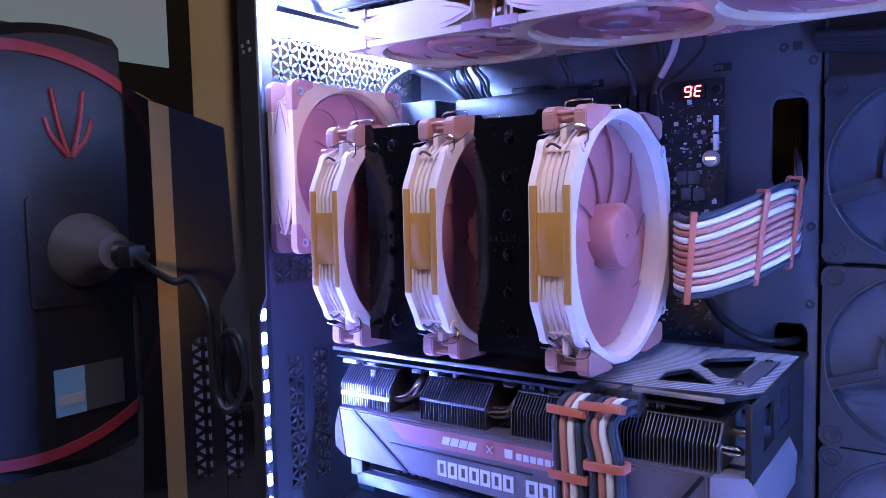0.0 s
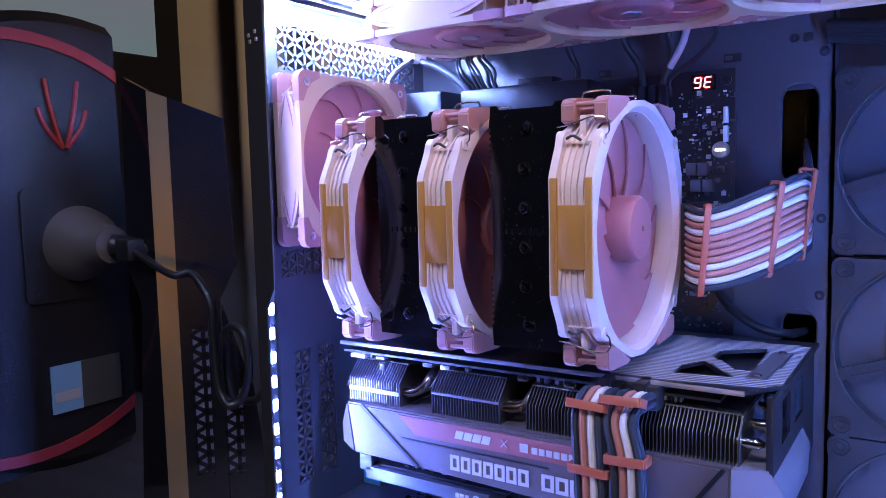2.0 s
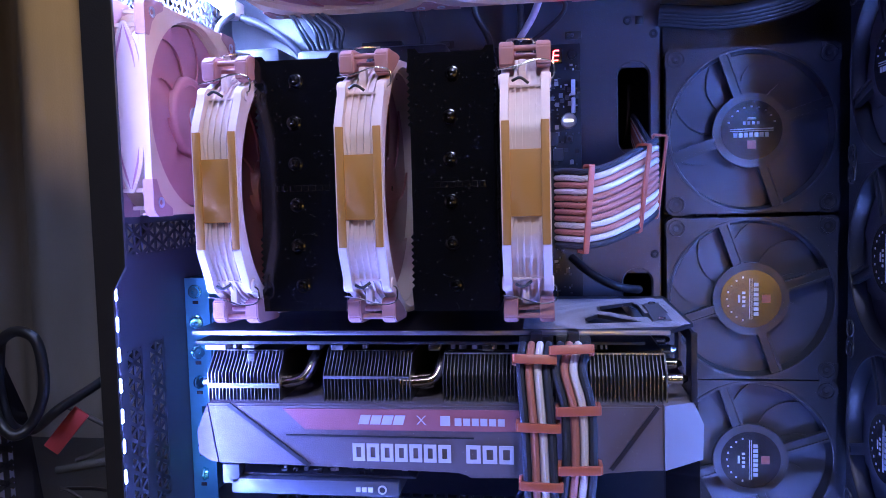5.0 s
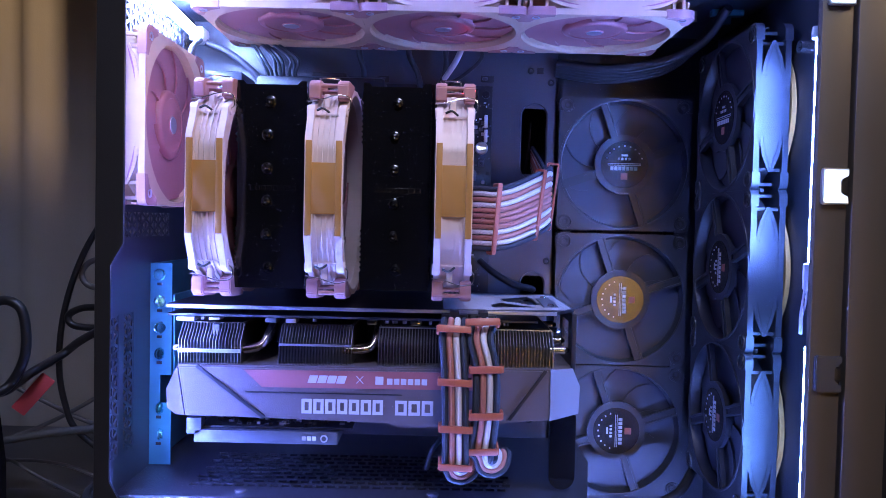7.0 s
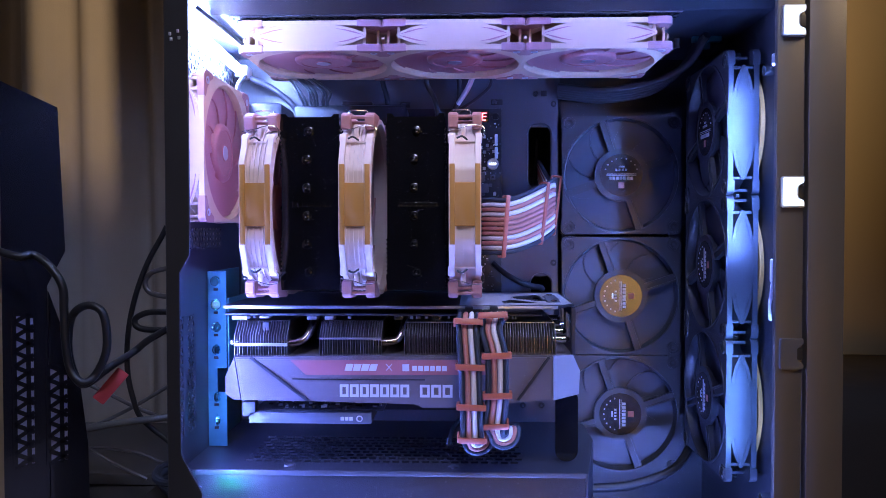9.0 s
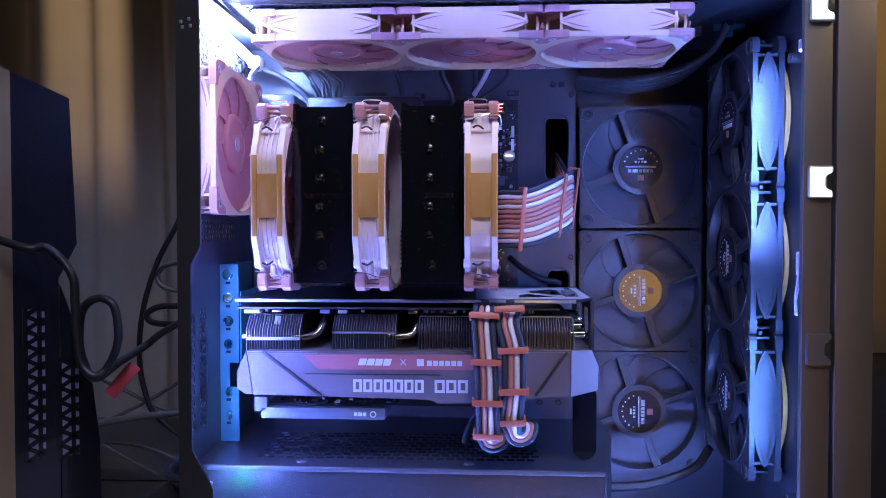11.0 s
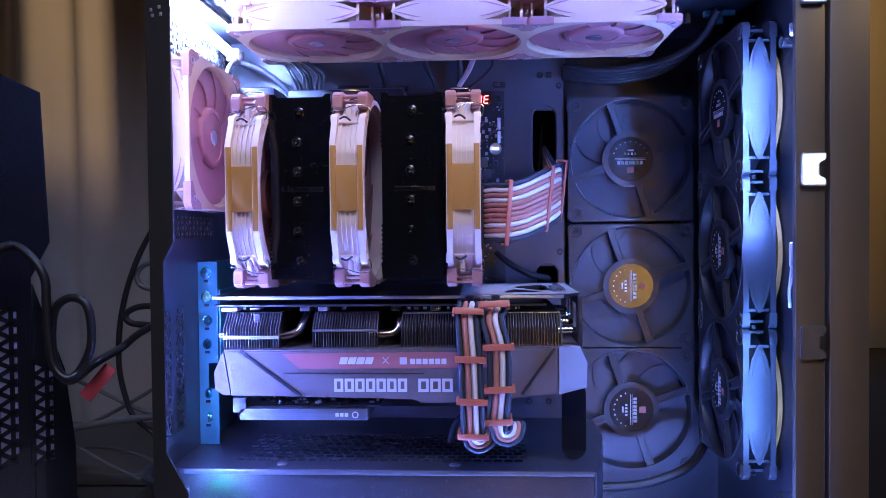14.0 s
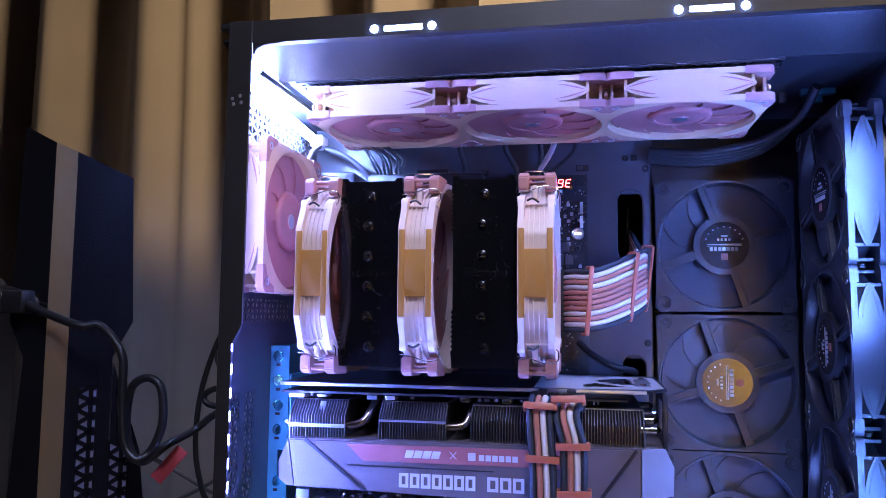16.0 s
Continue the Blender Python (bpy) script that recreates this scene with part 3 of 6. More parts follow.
    for z in (0.459, 0.118):
        bm = fresh(); cyl(bm, (0.0590, 0.400, z), (0.0702, 0.400, z), 0.0042, n=18)
        part("thumb_screw", bm, M_CHROME, case, "knurled silver thumb screw")
    # scuff-like clip holes on the rear pillar
    for dx, dz in ((0, 0), (0.006, 0.002), (0.001, -0.004), (0.007, -0.003)):
        bm = fresh(); box(bm, (-0.3985 + dx, YN - 0.0024, 0.4785 + dz), (-0.3965 + dx, YN - 0.0005, 0.481 + dz), 0.0003)
        part("clip_tab", bm, M_EDGE, case)


build_case()
bm = fresh(); box(bm, (0.030, 0.490, 0.5050), (0.056, 0.497, 0.5101), 0.0006); box(bm, (0.034, 0.491, 0.4985), (0.046, 0.496, 0.5055), 0.0006)
part("cable_bridge", bm, M_ZINC_LIT, case)
bm = fresh(); cyl(bm, (0.018, 0.500, 0.5015), (0.018, 0.500, 0.5101), 0.0028, n=14)
part("stand_off", bm, M_CHIP, case)


def slot_brackets():
    b = root("slot_bracket_strip", (-0.395, 0.466, 0.215), "blue-lit zinc expansion slot strip on the rear panel", "bracket")
    bm = fresh()
    plate_with_openings(bm, -0.4115, -0.3945, 0.137, 0.296, [(-0.403, -0.3945, 0.186, 0.208)], 0.466, 0.468, lambda u, v, w: Vector((u, w, v)))
    part("flange", bm, M_ZINC_LIT, b, smooth=0)
    bm = fresh(); box(bm, (-0.4108, 0.468, 0.137), (-0.4090, 0.552, 0.296), 0.0004)
    part("slot_plate", bm, M_ZINC_LIT, b)
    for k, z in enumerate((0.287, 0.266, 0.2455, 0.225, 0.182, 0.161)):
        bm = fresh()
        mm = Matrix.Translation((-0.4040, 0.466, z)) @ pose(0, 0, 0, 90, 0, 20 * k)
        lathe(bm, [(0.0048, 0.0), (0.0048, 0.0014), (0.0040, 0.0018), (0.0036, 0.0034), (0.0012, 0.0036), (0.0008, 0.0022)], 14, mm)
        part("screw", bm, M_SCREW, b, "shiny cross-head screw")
        bm = fresh(); box(bm, (-0.4060, 0.4652, z - 0.0085), (-0.4020, 0.4664, z - 0.0062), 0.0003)
        part("slot_mark", bm, M_RUBBER, b)


slot_brackets()


# ---- fans ----
def fan_blades(thing, radius, hub_r, n, z_lo, z_hi, material, twist=38):
    for k in range(n):
        bm = fresh()
        rows, cols = 6, 5
        top, bot = [], []
        for i in range(rows + 1):
            f = i / rows
            r = hub_r * 0.97 + (radius - hub_r * 0.97) * f
            width = radians(360 / n * (1.24 - 0.04 * f))
            rt, rb = [], []
            for j in range(cols + 1):
                g = j / cols
                a = radians(360 / n) * k + width * (g - 0.5) + radians(26) * f * f
                z = z_lo + (z_hi - z_lo) * (g ** 1.2) * (0.95 - 0.25 * f) + 0.002 * f
                rt.append(bm.verts.new((r * math.cos(a), r * math.sin(a), z + 0.0007)))
                rb.append(bm.verts.new((r * math.cos(a), r * math.sin(a), z - 0.0007)))
            top.append(rt); bot.append(rb)
        for i in range(rows):
            for j in range(cols):
                bm.faces.new((top[i][j], top[i + 1][j], top[i + 1][j + 1], top[i][j + 1]))
                bm.faces.new((bot[i][j], bot[i][j + 1], bot[i + 1][j + 1], bot[i + 1][j]))
        for i in range(rows):
            bm.faces.new((top[i][0], bot[i][0], bot[i + 1][0], top[i + 1][0]))
            bm.faces.new((top[i][cols], top[i + 1][cols], bot[i + 1][cols], bot[i][cols]))
        for j in range(cols):
            bm.faces.new((top[rows][j], bot[rows][j], bot[rows][j + 1], top[rows][j + 1]))
            bm.faces.new((top[0][j], top[0][j + 1], bot[0][j + 1], bot[0][j]))
        part("blade", bm, material, thing, smooth=70)


def square_fan(name, half, m_frame, m_rotor, m_pad, label, inlet=True, pads=True, hub_label="plain"):
    """A square case fan about its centre; the inlet faces +z, the strut side -z."""
    t, hole = 0.0125, half - (0.0025 if pads else 0.0012)
    thing = root(name, (0, 0, 0), label, "fan")
    outline = rounded(half - 0.0003, half - 0.0003, 0.006, 4)
    for s in (1, -1):
        bm = fresh()
        z0, z1 = (t - 0.0042, t) if s > 0 else (-t + 0.0042, -t)
        ring_plate(bm, outline, hole - 0.0012, z0, z1, 64, r_in2=hole)
        part("flange", bm, m_frame, thing)
    bm = fresh()
    lathe(bm, [(hole - 0.0012, -t + 0.003), (hole - 0.0012, t - 0.003), (hole + 0.0006, t - 0.003), (hole + 0.0006, -t + 0.003)], 64, close=True)
    part("duct", bm, m_frame, thing)
    if not pads:
        bm = fresh()
        lathe(bm, [(hole - 0.0014, -t - 0.0007), (hole - 0.0004, -t - 0.0010), (hole + 0.0006, -t - 0.0007), (hole + 0.0006, -t + 0.0005), (hole - 0.0014, -t + 0.0005)], 72, close=True)
        part("lip", bm, m_frame, thing)
        bm = fresh()
        lathe(bm, [(hole - 0.0012, -t + 0.0022), (hole - 0.0032, -t + 0.0075), (hole - 0.0032, -t + 0.0082), (hole - 0.0012, -t + 0.0082)], 72, close=True)
        part("inner_funnel", bm, m_frame, thing)
    # leaf-shaped duct sides that narrow to points towards the corners
    for k in range(4):
        bm = fresh()
        up = [(-0.047, 0.0012), (-0.043, 0.0030), (-0.036, 0.0058), (-0.027, 0.0080), (-0.015, 0.0086), (0.0, 0.0086), (0.015, 0.0086), (0.027, 0.0080), (0.036, 0.0058), (0.043, 0.0030), (0.047, 0.0012)]
        leaf = up + [(u, -v) for u, v in up[::-1]]
        prism(bm, leaf, half - 0.0016, half - 0.0004, pose(0, 0, 0, 0, 0, 90 * k) @ basis((0, 1, 0), (0, 0, 1), (1, 0, 0), (0, 0, 0)))
        side = part("duct_side", bm, m_frame, thing)
        for e in (1, -1):
            for h in (1, -1):
                bm = fresh()
                slit = [(0.0455, 0.0002), (0.0380, 0.0030), (0.0300, 0.0050), (0.0215, 0.0058), (0.0300, 0.0040), (0.0380, 0.0018)]
                prism(bm, [(e * u, h * v) for u, v in slit], half - 0.0010, half - 0.0001, pose(0, 0, 0, 0, 0, 90 * k) @ basis((0, 1, 0), (0, 0, 1), (1, 0, 0), (0, 0, 0)))
                part("duct_slit", bm, m_rotor if pads else M_RUBBER, side)
    hc = half - 0.0075
    for sx in (-1, 1):
        for sy in (-1, 1):
            bm = fresh()
            for dx, dy in ((0.0105, 0.0005), (0.0005, 0.0105)):
                box(bm, (sx * (hc + 0.0035 - dx) - 0.0011, sy * (hc + 0.0035 - dy) - 0.0011, -t + 0.004), (sx * (hc + 0.0035 - dx) + 0.0011, sy * (hc + 0.0035 - dy) + 0.0011, t - 0.004))
            part("corner_post", bm, m_frame, thing)
            for s in (1, -1):
                bm = fresh()
                z0, z1 = sorted((s * (t - 0.0052), s * (t + 0.0007)))
                a = 0.0205 if pads else 0.0125
                pts = [(half + 0.0004, half + 0.0004 - 0.005), (half + 0.0004 - 0.002, half - 0.0012), (half + 0.0004 - 0.005, half + 0.0004), (half - a, half + 0.0004), (half - a, half - 0.004), (half - 0.0130, half - 0.0075), (half - 0.0075, half - 0.0130), (half - 0.004, half - a), (half + 0.0004, half - a)]
                pts = [(sx * x, sy * y) for x, y in pts]
                prism(bm, pts, z0, z1)
                pad = part("corner_pad", bm, m_pad, thing, "rubber corner pad" if pads else "")
                bm = fresh()
                rh = 0.0030 if pads else 0.0034
                if not pads:
                    b2 = fresh()
                    lathe(b2, [(0.0050, 0.0), (0.0052, 0.0009), (0.0060, 0.0009), (0.0062, 0.0)], 20, Matrix.Translation((sx * hc, sy * hc, s * (t + 0.0006))) @ pose(0, 0, 0, 0 if s > 0 else 180), True)
                    part("screw_collar", b2, m_frame, pad)
                lathe(bm, [(0.0014, 0.0), (rh, 0.0), (rh, 0.0007), (0.0016, 0.0003)], 16, Matrix.Translation((sx * hc, sy * hc, s * (t + 0.0006))) @ pose(0, 0, 0, 0 if s > 0 else 180), True)
                part("screw_hole", bm, M_EDGE if pads else M_RUBBER, pad)
    hub_r = 0.0255 if pads else 0.021
    bm = fresh()
    lathe(bm, [(hub_r, -0.0085), (hub_r, 0.0072), (hub_r - 0.0010, 0.0090), (hub_r - 0.0030, 0.0098), (hub_r - 0.0055, 0.0098), (hub_r - 0.0060, 0.0092), (0.0072, 0.0092), (0.0066, 0.0098), (0.0002, 0.0099)], 40)
    hub = part("hub", bm, m_rotor, thing)
    bm = fresh()
    lathe(bm, [(0.0064, 0.0097), (0.0062, 0.0102), (0.0002, 0.0103)], 24)
    part("hub_emblem", bm, M_EDGE if pads else M_LABEL, hub, "shiny hub emblem")
    fan_blades(thing, hole - 0.0025, hub_r, 9, 0.0040 if pads else -0.0050, 0.0065 if pads else -0.0020, m_rotor)
    # struts and the motor seat
    bm = fresh()
    lathe(bm, [(0.0268, -t), (0.0268, -t + 0.0034), (0.0002, -t + 0.0028), (0.0002, -t)], 40)
    seat = part("motor_seat", bm, m_frame, thing)
    for k in range(4):
        a = radians(71 + 90 * k)
        bm = fresh()
        mm = pose(0, 0, 0, 0, 0, math.degrees(a))
        for off in (-0.0030, 0.0030):
            box(bm, (0.0262, off - 0.0010, -t), (hole, off + 0.0010, -t + 0.0042), 0.0, mm)
        box(bm, (0.0262, -0.0026, -t + 0.0014), (hole, 0.0026, -t + 0.0026), 0.0, mm)
        part("strut", bm, m_frame, thing)
    if hub_label == "printed":
        bm = fresh()
        lathe(bm, [(0.0213, -t - 0.0003), (0.0213, -t + 0.0002), (0.0002, -t + 0.0002), (0.0002, -t - 0.0003)], 40)
        disc = part("hub_label", bm, M_LABEL, seat, "glossy black round label")
        ink = -t - 0.0005

        def dash(x0, x1, y0, y1, mat, nm):
            b2 = fresh(); box(b2, (x0, y0, ink), (x1, y1, -t - 0.0002))
            part(nm, b2, mat, disc)
        for i in range(7):
            dash(-0.0125 + i * 0.0036, -0.0125 + i * 0.0036 + 0.0027, 0.0018, 0.0052, M_LABEL_INK, "print_bar")
        dash(-0.0150, 0.0150, 0.0004, 0.0008, M_LABEL_INK, "print_bar")
        dash(-0.0150, 0.0150, -0.0012, -0.0006, M_LABEL_INK, "print_bar")
        dash(-0.0030, 0.0030, 0.0075, 0.0135, M_LABEL_RED, "print_square")
        for i in range(4):
            dash(-0.006 + i * 0.0032, -0.0042 + i * 0.0032, -0.0062, -0.0040, M_LABEL_INK, "print_bar")
        dash(-0.0028, 0.0030, -0.0092, -0.0076, M_LABEL_INK, "print_bar")
        for i in range(9):
            a = radians(200 + 17.5 * i)
            x, y = 0.0168 * math.cos(a), 0.0168 * math.sin(a)
            dash(x - 0.0007, x + 0.0007, y - 0.0006, y + 0.0006, M_LABEL_INK, "print_bar")
    return thing


def case_fans():
    brown = square_fan("case_fan", 0.060, M_BEIGE, M_ROTOR, M_PAD, "beige case fan with brown rotor, lying under the top panel")
    zf = 0.4945
    first = True
    for x in (-0.3065, -0.1870, -0.0675):
        m = basis((1, 0, 0), (0, -1, 0), (0, 0, -1), (x, 0.4760, zf))
        if first:
            brown.matrix_world = m; first = False
            brown["group"] = "brown fans under the top"
        else:
            copy_thing(brown, m)
    rear = copy_thing(brown, basis((0, 1, 0), (0, 0, 1), (1, 0, 0), (-0.3950, 0.4385, 0.400)))
    tagged(rear, "beige case fan with brown rotor on the rear panel", "fan")
    rear["group"] = "rear fan"
    dark = square_fan("case_fan", 0.060, M_DARKFAN, M_DARKROTOR, M_DARKFAN, "dark grey case fan with printed hub, beside the motherboard tray", pads=False, hub_label="printed")
    first = True
    for z, turn in ((0.389, 180), (0.2665, 90), (0.146, 90)):
        m = basis((-1, 0, 0), (0, 0, 1), (0, 1, 0), (-0.0205, 0.5725, z)) @ pose(0, 0, 0, 0, 0, turn)
        if first:
            dark.matrix_world = m; first = False
            dark["group"] = "grey fans beside the tray"
        else:
            copy_thing(dark, m)
    for z, turn in ((0.4215, 180), (0.302, 90), (0.1825, 90)):
        m = basis((0, 1, 0), (0, 0, 1), (1, 0, 0), (0.0515, 0.4815, z)) @ pose(0, 0, 0, 0, 0, turn)
        c = copy_thing(dark, m)
        tagged(c, "dark grey case fan with printed hub, on the front plate", "fan", "grey fans on the front plate")
        # tan ring added behind the fan, showing as arcs past its flange
        bm = fresh()
        lathe(bm, [(0.0600, 0.0), (0.0600, 0.0036), (0.0530, 0.0036), (0.0530, 0.0)], 48, Matrix.Translation((0.0655, 0.4815, z)) @ pose(0, 0, 0, 0, 90, 0), True)
        tagged(part("fan_back_ring", bm, M_TAN), "plain tan ring behind a front fan", "gasket", "fan gaskets")


case_fans()


# ---- processor cooler ----
def cooler_fan(x0, label, hub_front):
    """Fan with a round duct in an eight-sided rim, seen edge-on; its axis runs along x."""
    yc, zc, t = 0.4345, 0.3525, 0.01225
    thing = root("cooler_fan", (x0 + t, yc, zc), label, "fan", "fans on the cooler")
    m = basis((0, 1, 0), (0, 0, 1), (1, 0, 0), (x0 + t, yc, zc))

    def mirrored(q):
        return q + [(-y, z) for y, z in q[::-1][1:]] + [(-y, -z) for y, z in q[1:]] + [(y, -z) for y, z in q[::-1][1:-1]]

    poly = mirrored([(0.0752, 0.0), (0.0752, 0.0310), (0.0735, 0.0350), (0.0672, 0.0470), (0.0655, 0.0520), (0.0620, 0.0550), (0.0580, 0.0550), (0.0540, 0.0565), (0.0460, 0.0605), (0.0360, 0.0655), (0.0200, 0.0722), (0.0, 0.0742)])
    duct = mirrored([(0.0712, 0.0), (0.0712, 0.0260), (0.0672, 0.0370), (0.0600, 0.0480), (0.0520, 0.0550), (0.0400, 0.0605), (0.0200, 0.0685), (0.0, 0.0710)])
    for s in (1, -1):
        bm = fresh()
        z0, z1 = (t - 0.0042, t) if s > 0 else (-t + 0.0042, -t)
        ring_plate(bm, poly, 0.0680, z0, z1, 96, m, r_in2=0.0706)
        part("rim", bm, M_CREAM, thing)
        # tan facing along the straight near edge
        bm = fresh()
        xa, xb = sorted((s * (t - 0.0046), s * (t - 0.0006)))
        box(bm, (x0 + t + xa, yc - 0.0758, zc - 0.0305), (x0 + t + xb, yc - 0.0738, zc + 0.0305), 0.0004)
        part("edge_facing", bm, M_TAN, thing, "tan edge facing")
    # the duct between the rims, with fine ribs along it
    bm = fresh()
    ring_plate(bm, [(y * 1.004, z * 1.004) for y, z in duct], 0.0676, -t + 0.004, t - 0.004, 96, m)
    part("duct", bm, M_CREAM, thing, "ribbed cream duct")
    for f in (-0.0052, -0.0018, 0.0018, 0.0052):
        bm = fresh()
        ring_plate(bm, [(y * 1.026, z * 1.026) for y, z in duct], 0.0682, f - 0.0005, f + 0.0005, 96, m)
        part("duct_rib", bm, M_CREAM, thing)
    for sz in (1, -1):
        # sloped cheeks that widen from the side plate to the rims
        for s in (1, -1):
            bm = fresh()
            pts = [(s * (t - 0.0040), 0.0150), (s * (t - 0.0062), 0.0160), (s * (t - 0.0046), 0.0300), (s * (t - 0.0040), 0.0330)]
            prism(bm, [(x, sz * z) for x, z in pts], 0.0690, 0.0738, basis((1, 0, 0), (0, 0, 1), (0, -1, 0), (x0 + t, yc, zc)))
            part("cheek", bm, M_CREAM, thing)
    bm = fresh()
    box(bm, (x0 + 0.0042, yc - 0.0746, zc - 0.0165), (x0 + 2 * t - 0.0042, yc - 0.0680, zc + 0.0165), 0.0005)
    part("side_plate", bm, M_TAN, thing, "plain tan side plate")
    for sz in (1, -1):
        bm = fresh()
        box(bm, (x0 + 0.0046, yc - 0.0622, zc + sz * 0.0485 - 0.0005), (x0 + 2 * t - 0.0046, yc - 0.052, zc + sz * 0.0485 + 0.0005))
        part("cross_rib", bm, M_CREAM, thing)
    # lugs, wedge-shaped pads and wire clips at the corners
    wedge = [(0.0578, 0.0598), (0.0582, 0.0690), (0.0560, 0.0716), (0.0520, 0.0728), (0.0270, 0.0742), (0.0235, 0.0722), (0.0360, 0.0660), (0.0440, 0.0622), (0.0520, 0.0585)]
    for sy in (-1, 1):
        for sz in (1, -1):
            for s in (1, -1):
                bm = fresh()
                xa, xb = sorted((s * (t - 0.0066), s * (t + 0.0008)))
                prism(bm, [(sy * y, sz * z) for y, z in wedge], xa, xb, m)
                bmesh.ops.bevel(bm, geom=list(bm.edges), offset=0.0007, segments=2, affect="EDGES", clamp_overlap=True)
                part("corner_pad", bm, M_PAD, thing, "brown rubber corner pad")
                bm = fresh()
                lathe(bm, [(0.0014, -0.0016), (0.0036, -0.0016), (0.0040, 0.0008), (0.0036, 0.0014), (0.0014, 0.0014)], 16, basis((0, 1, 0), (0, 0, 1), (1, 0, 0), (x0 + t + s * (t - 0.0006), yc + sy * 0.0602, zc + sz * 0.0512)), True)
                part("clip_eye", bm, M_CREAM, thing)
            bm = fresh()
            for dy, dz in ((0.0475, 0.0655), (0.0530, 0.0690)):
                cyl(bm, (x0 + 0.004, yc + sy * dy, zc + sz * dz), (x0 + 2 * t - 0.004, yc + sy * dy, zc + sz * dz), 0.0015, n=10)
            part("pad_pin", bm, M_PAD, thing)
            bm = fresh()
            box(bm, (x0 + t - 0.0034, yc + sy * 0.0530 - 0.003, zc + sz * 0.0570 - 0.0050), (x0 + t + 0.0006, yc + sy * 0.0530 + 0.003, zc + sz * 0.0570 + 0.0062), 0.001, Matrix.Identity(4))
            part("lug_web", bm, M_CREAM, thing)
        if sy < 0:
            for sz in (1, -1):
                bm = fresh()
                xr = x0 + 2 * t
                tube(bm, [(xr - 0.001, yc - 0.0602, zc + sz * 0.0512), (xr + 0.0022, yc - 0.0600, zc + sz * 0.0535), (xr + 0.0016, yc - 0.0600, zc + sz * 0.0600), (xr - 0.006, yc - 0.0615, zc + sz * 0.0615), (x0 + 0.008, yc - 0.0622, zc + sz * 0.0585), (x0 - 0.001, yc - 0.0618, zc + sz * 0.0572)], 0.00045, 6, 5)
                part("wire_clip", bm, M_CHROME, thing, "bent steel fan clip")
                bm = fresh()
                tube(bm, [(x0 + 0.006, yc - 0.0655, zc + sz * 0.0508), (x0 + 0.010, yc - 0.0668, zc + sz * 0.0520), (x0 + 0.014, yc - 0.0650, zc + sz * 0.0495)], 0.0008, 6, 5)
                part("wire_hook", bm, M_RUBBER, thing)
    bm = fresh()
    lathe(bm, [(0.0195, -0.0085), (0.0195, hub_front - 0.0029), (0.0180, hub_front - 0.0007), (0.0150, hub_front - 0.0001), (0.0002, hub_front)], 40, m)
    hub = part("hub", bm, M_ROTOR, thing)
    bm = fresh(); lathe(bm, [(0.0016, hub_front - 0.0002), (0.0016, hub_front + 0.0005), (0.0002, hub_front + 0.0005)], 14, m)
    part("hub_cap", bm, M_CHROME, hub)
    fan_blades(thing, 0.0662, 0.0195, 9, -0.0060, -0.0030, M_ROTOR)
    local = basis((0, 1, 0), (0, 0, 1), (1, 0, 0), (0, 0, 0))
    for ch in thing.children:
        if ch.name.split(".")[0] == "blade":
            ch.matrix_basis = local
    for dy in (-0.030, 0.010):
        bm = fresh()
        xb = x0 + t
        tube(bm, [(xb - 0.010, yc + dy - 0.006, zc + 0.066), (xb - 0.010, yc + dy - 0.006, zc + 0.0745), (xb - 0.009, yc + dy - 0.003, zc + 0.0775), (xb + 0.001, yc + dy, zc + 0.0780), (xb + 0.004, yc + dy, zc + 0.0765), (xb + 0.004, yc + dy, zc + 0.066)], 0.0005, 6, 5)
        part("wire_clip", bm, M_CHROME, thing, "bent steel fan clip")
    # struts at the outlet
    bm = fresh(); lathe(bm, [(0.021, -t), (0.021, -t + 0.003), (0.0002, -t + 0.003), (0.0002, -t)], 32, m)
    seat = part("motor_seat", bm, M_CREAM, thing)
    for k in range(4):
        bm = fresh(); box(bm, (0.020, -0.0028, -t), (0.0684, 0.0028, -t + 0.004), 0.0, m @ pose(0, 0, 0, 0, 0, 40 + 90 * k))
        part("strut", bm, M_CREAM, thing)
    return thing


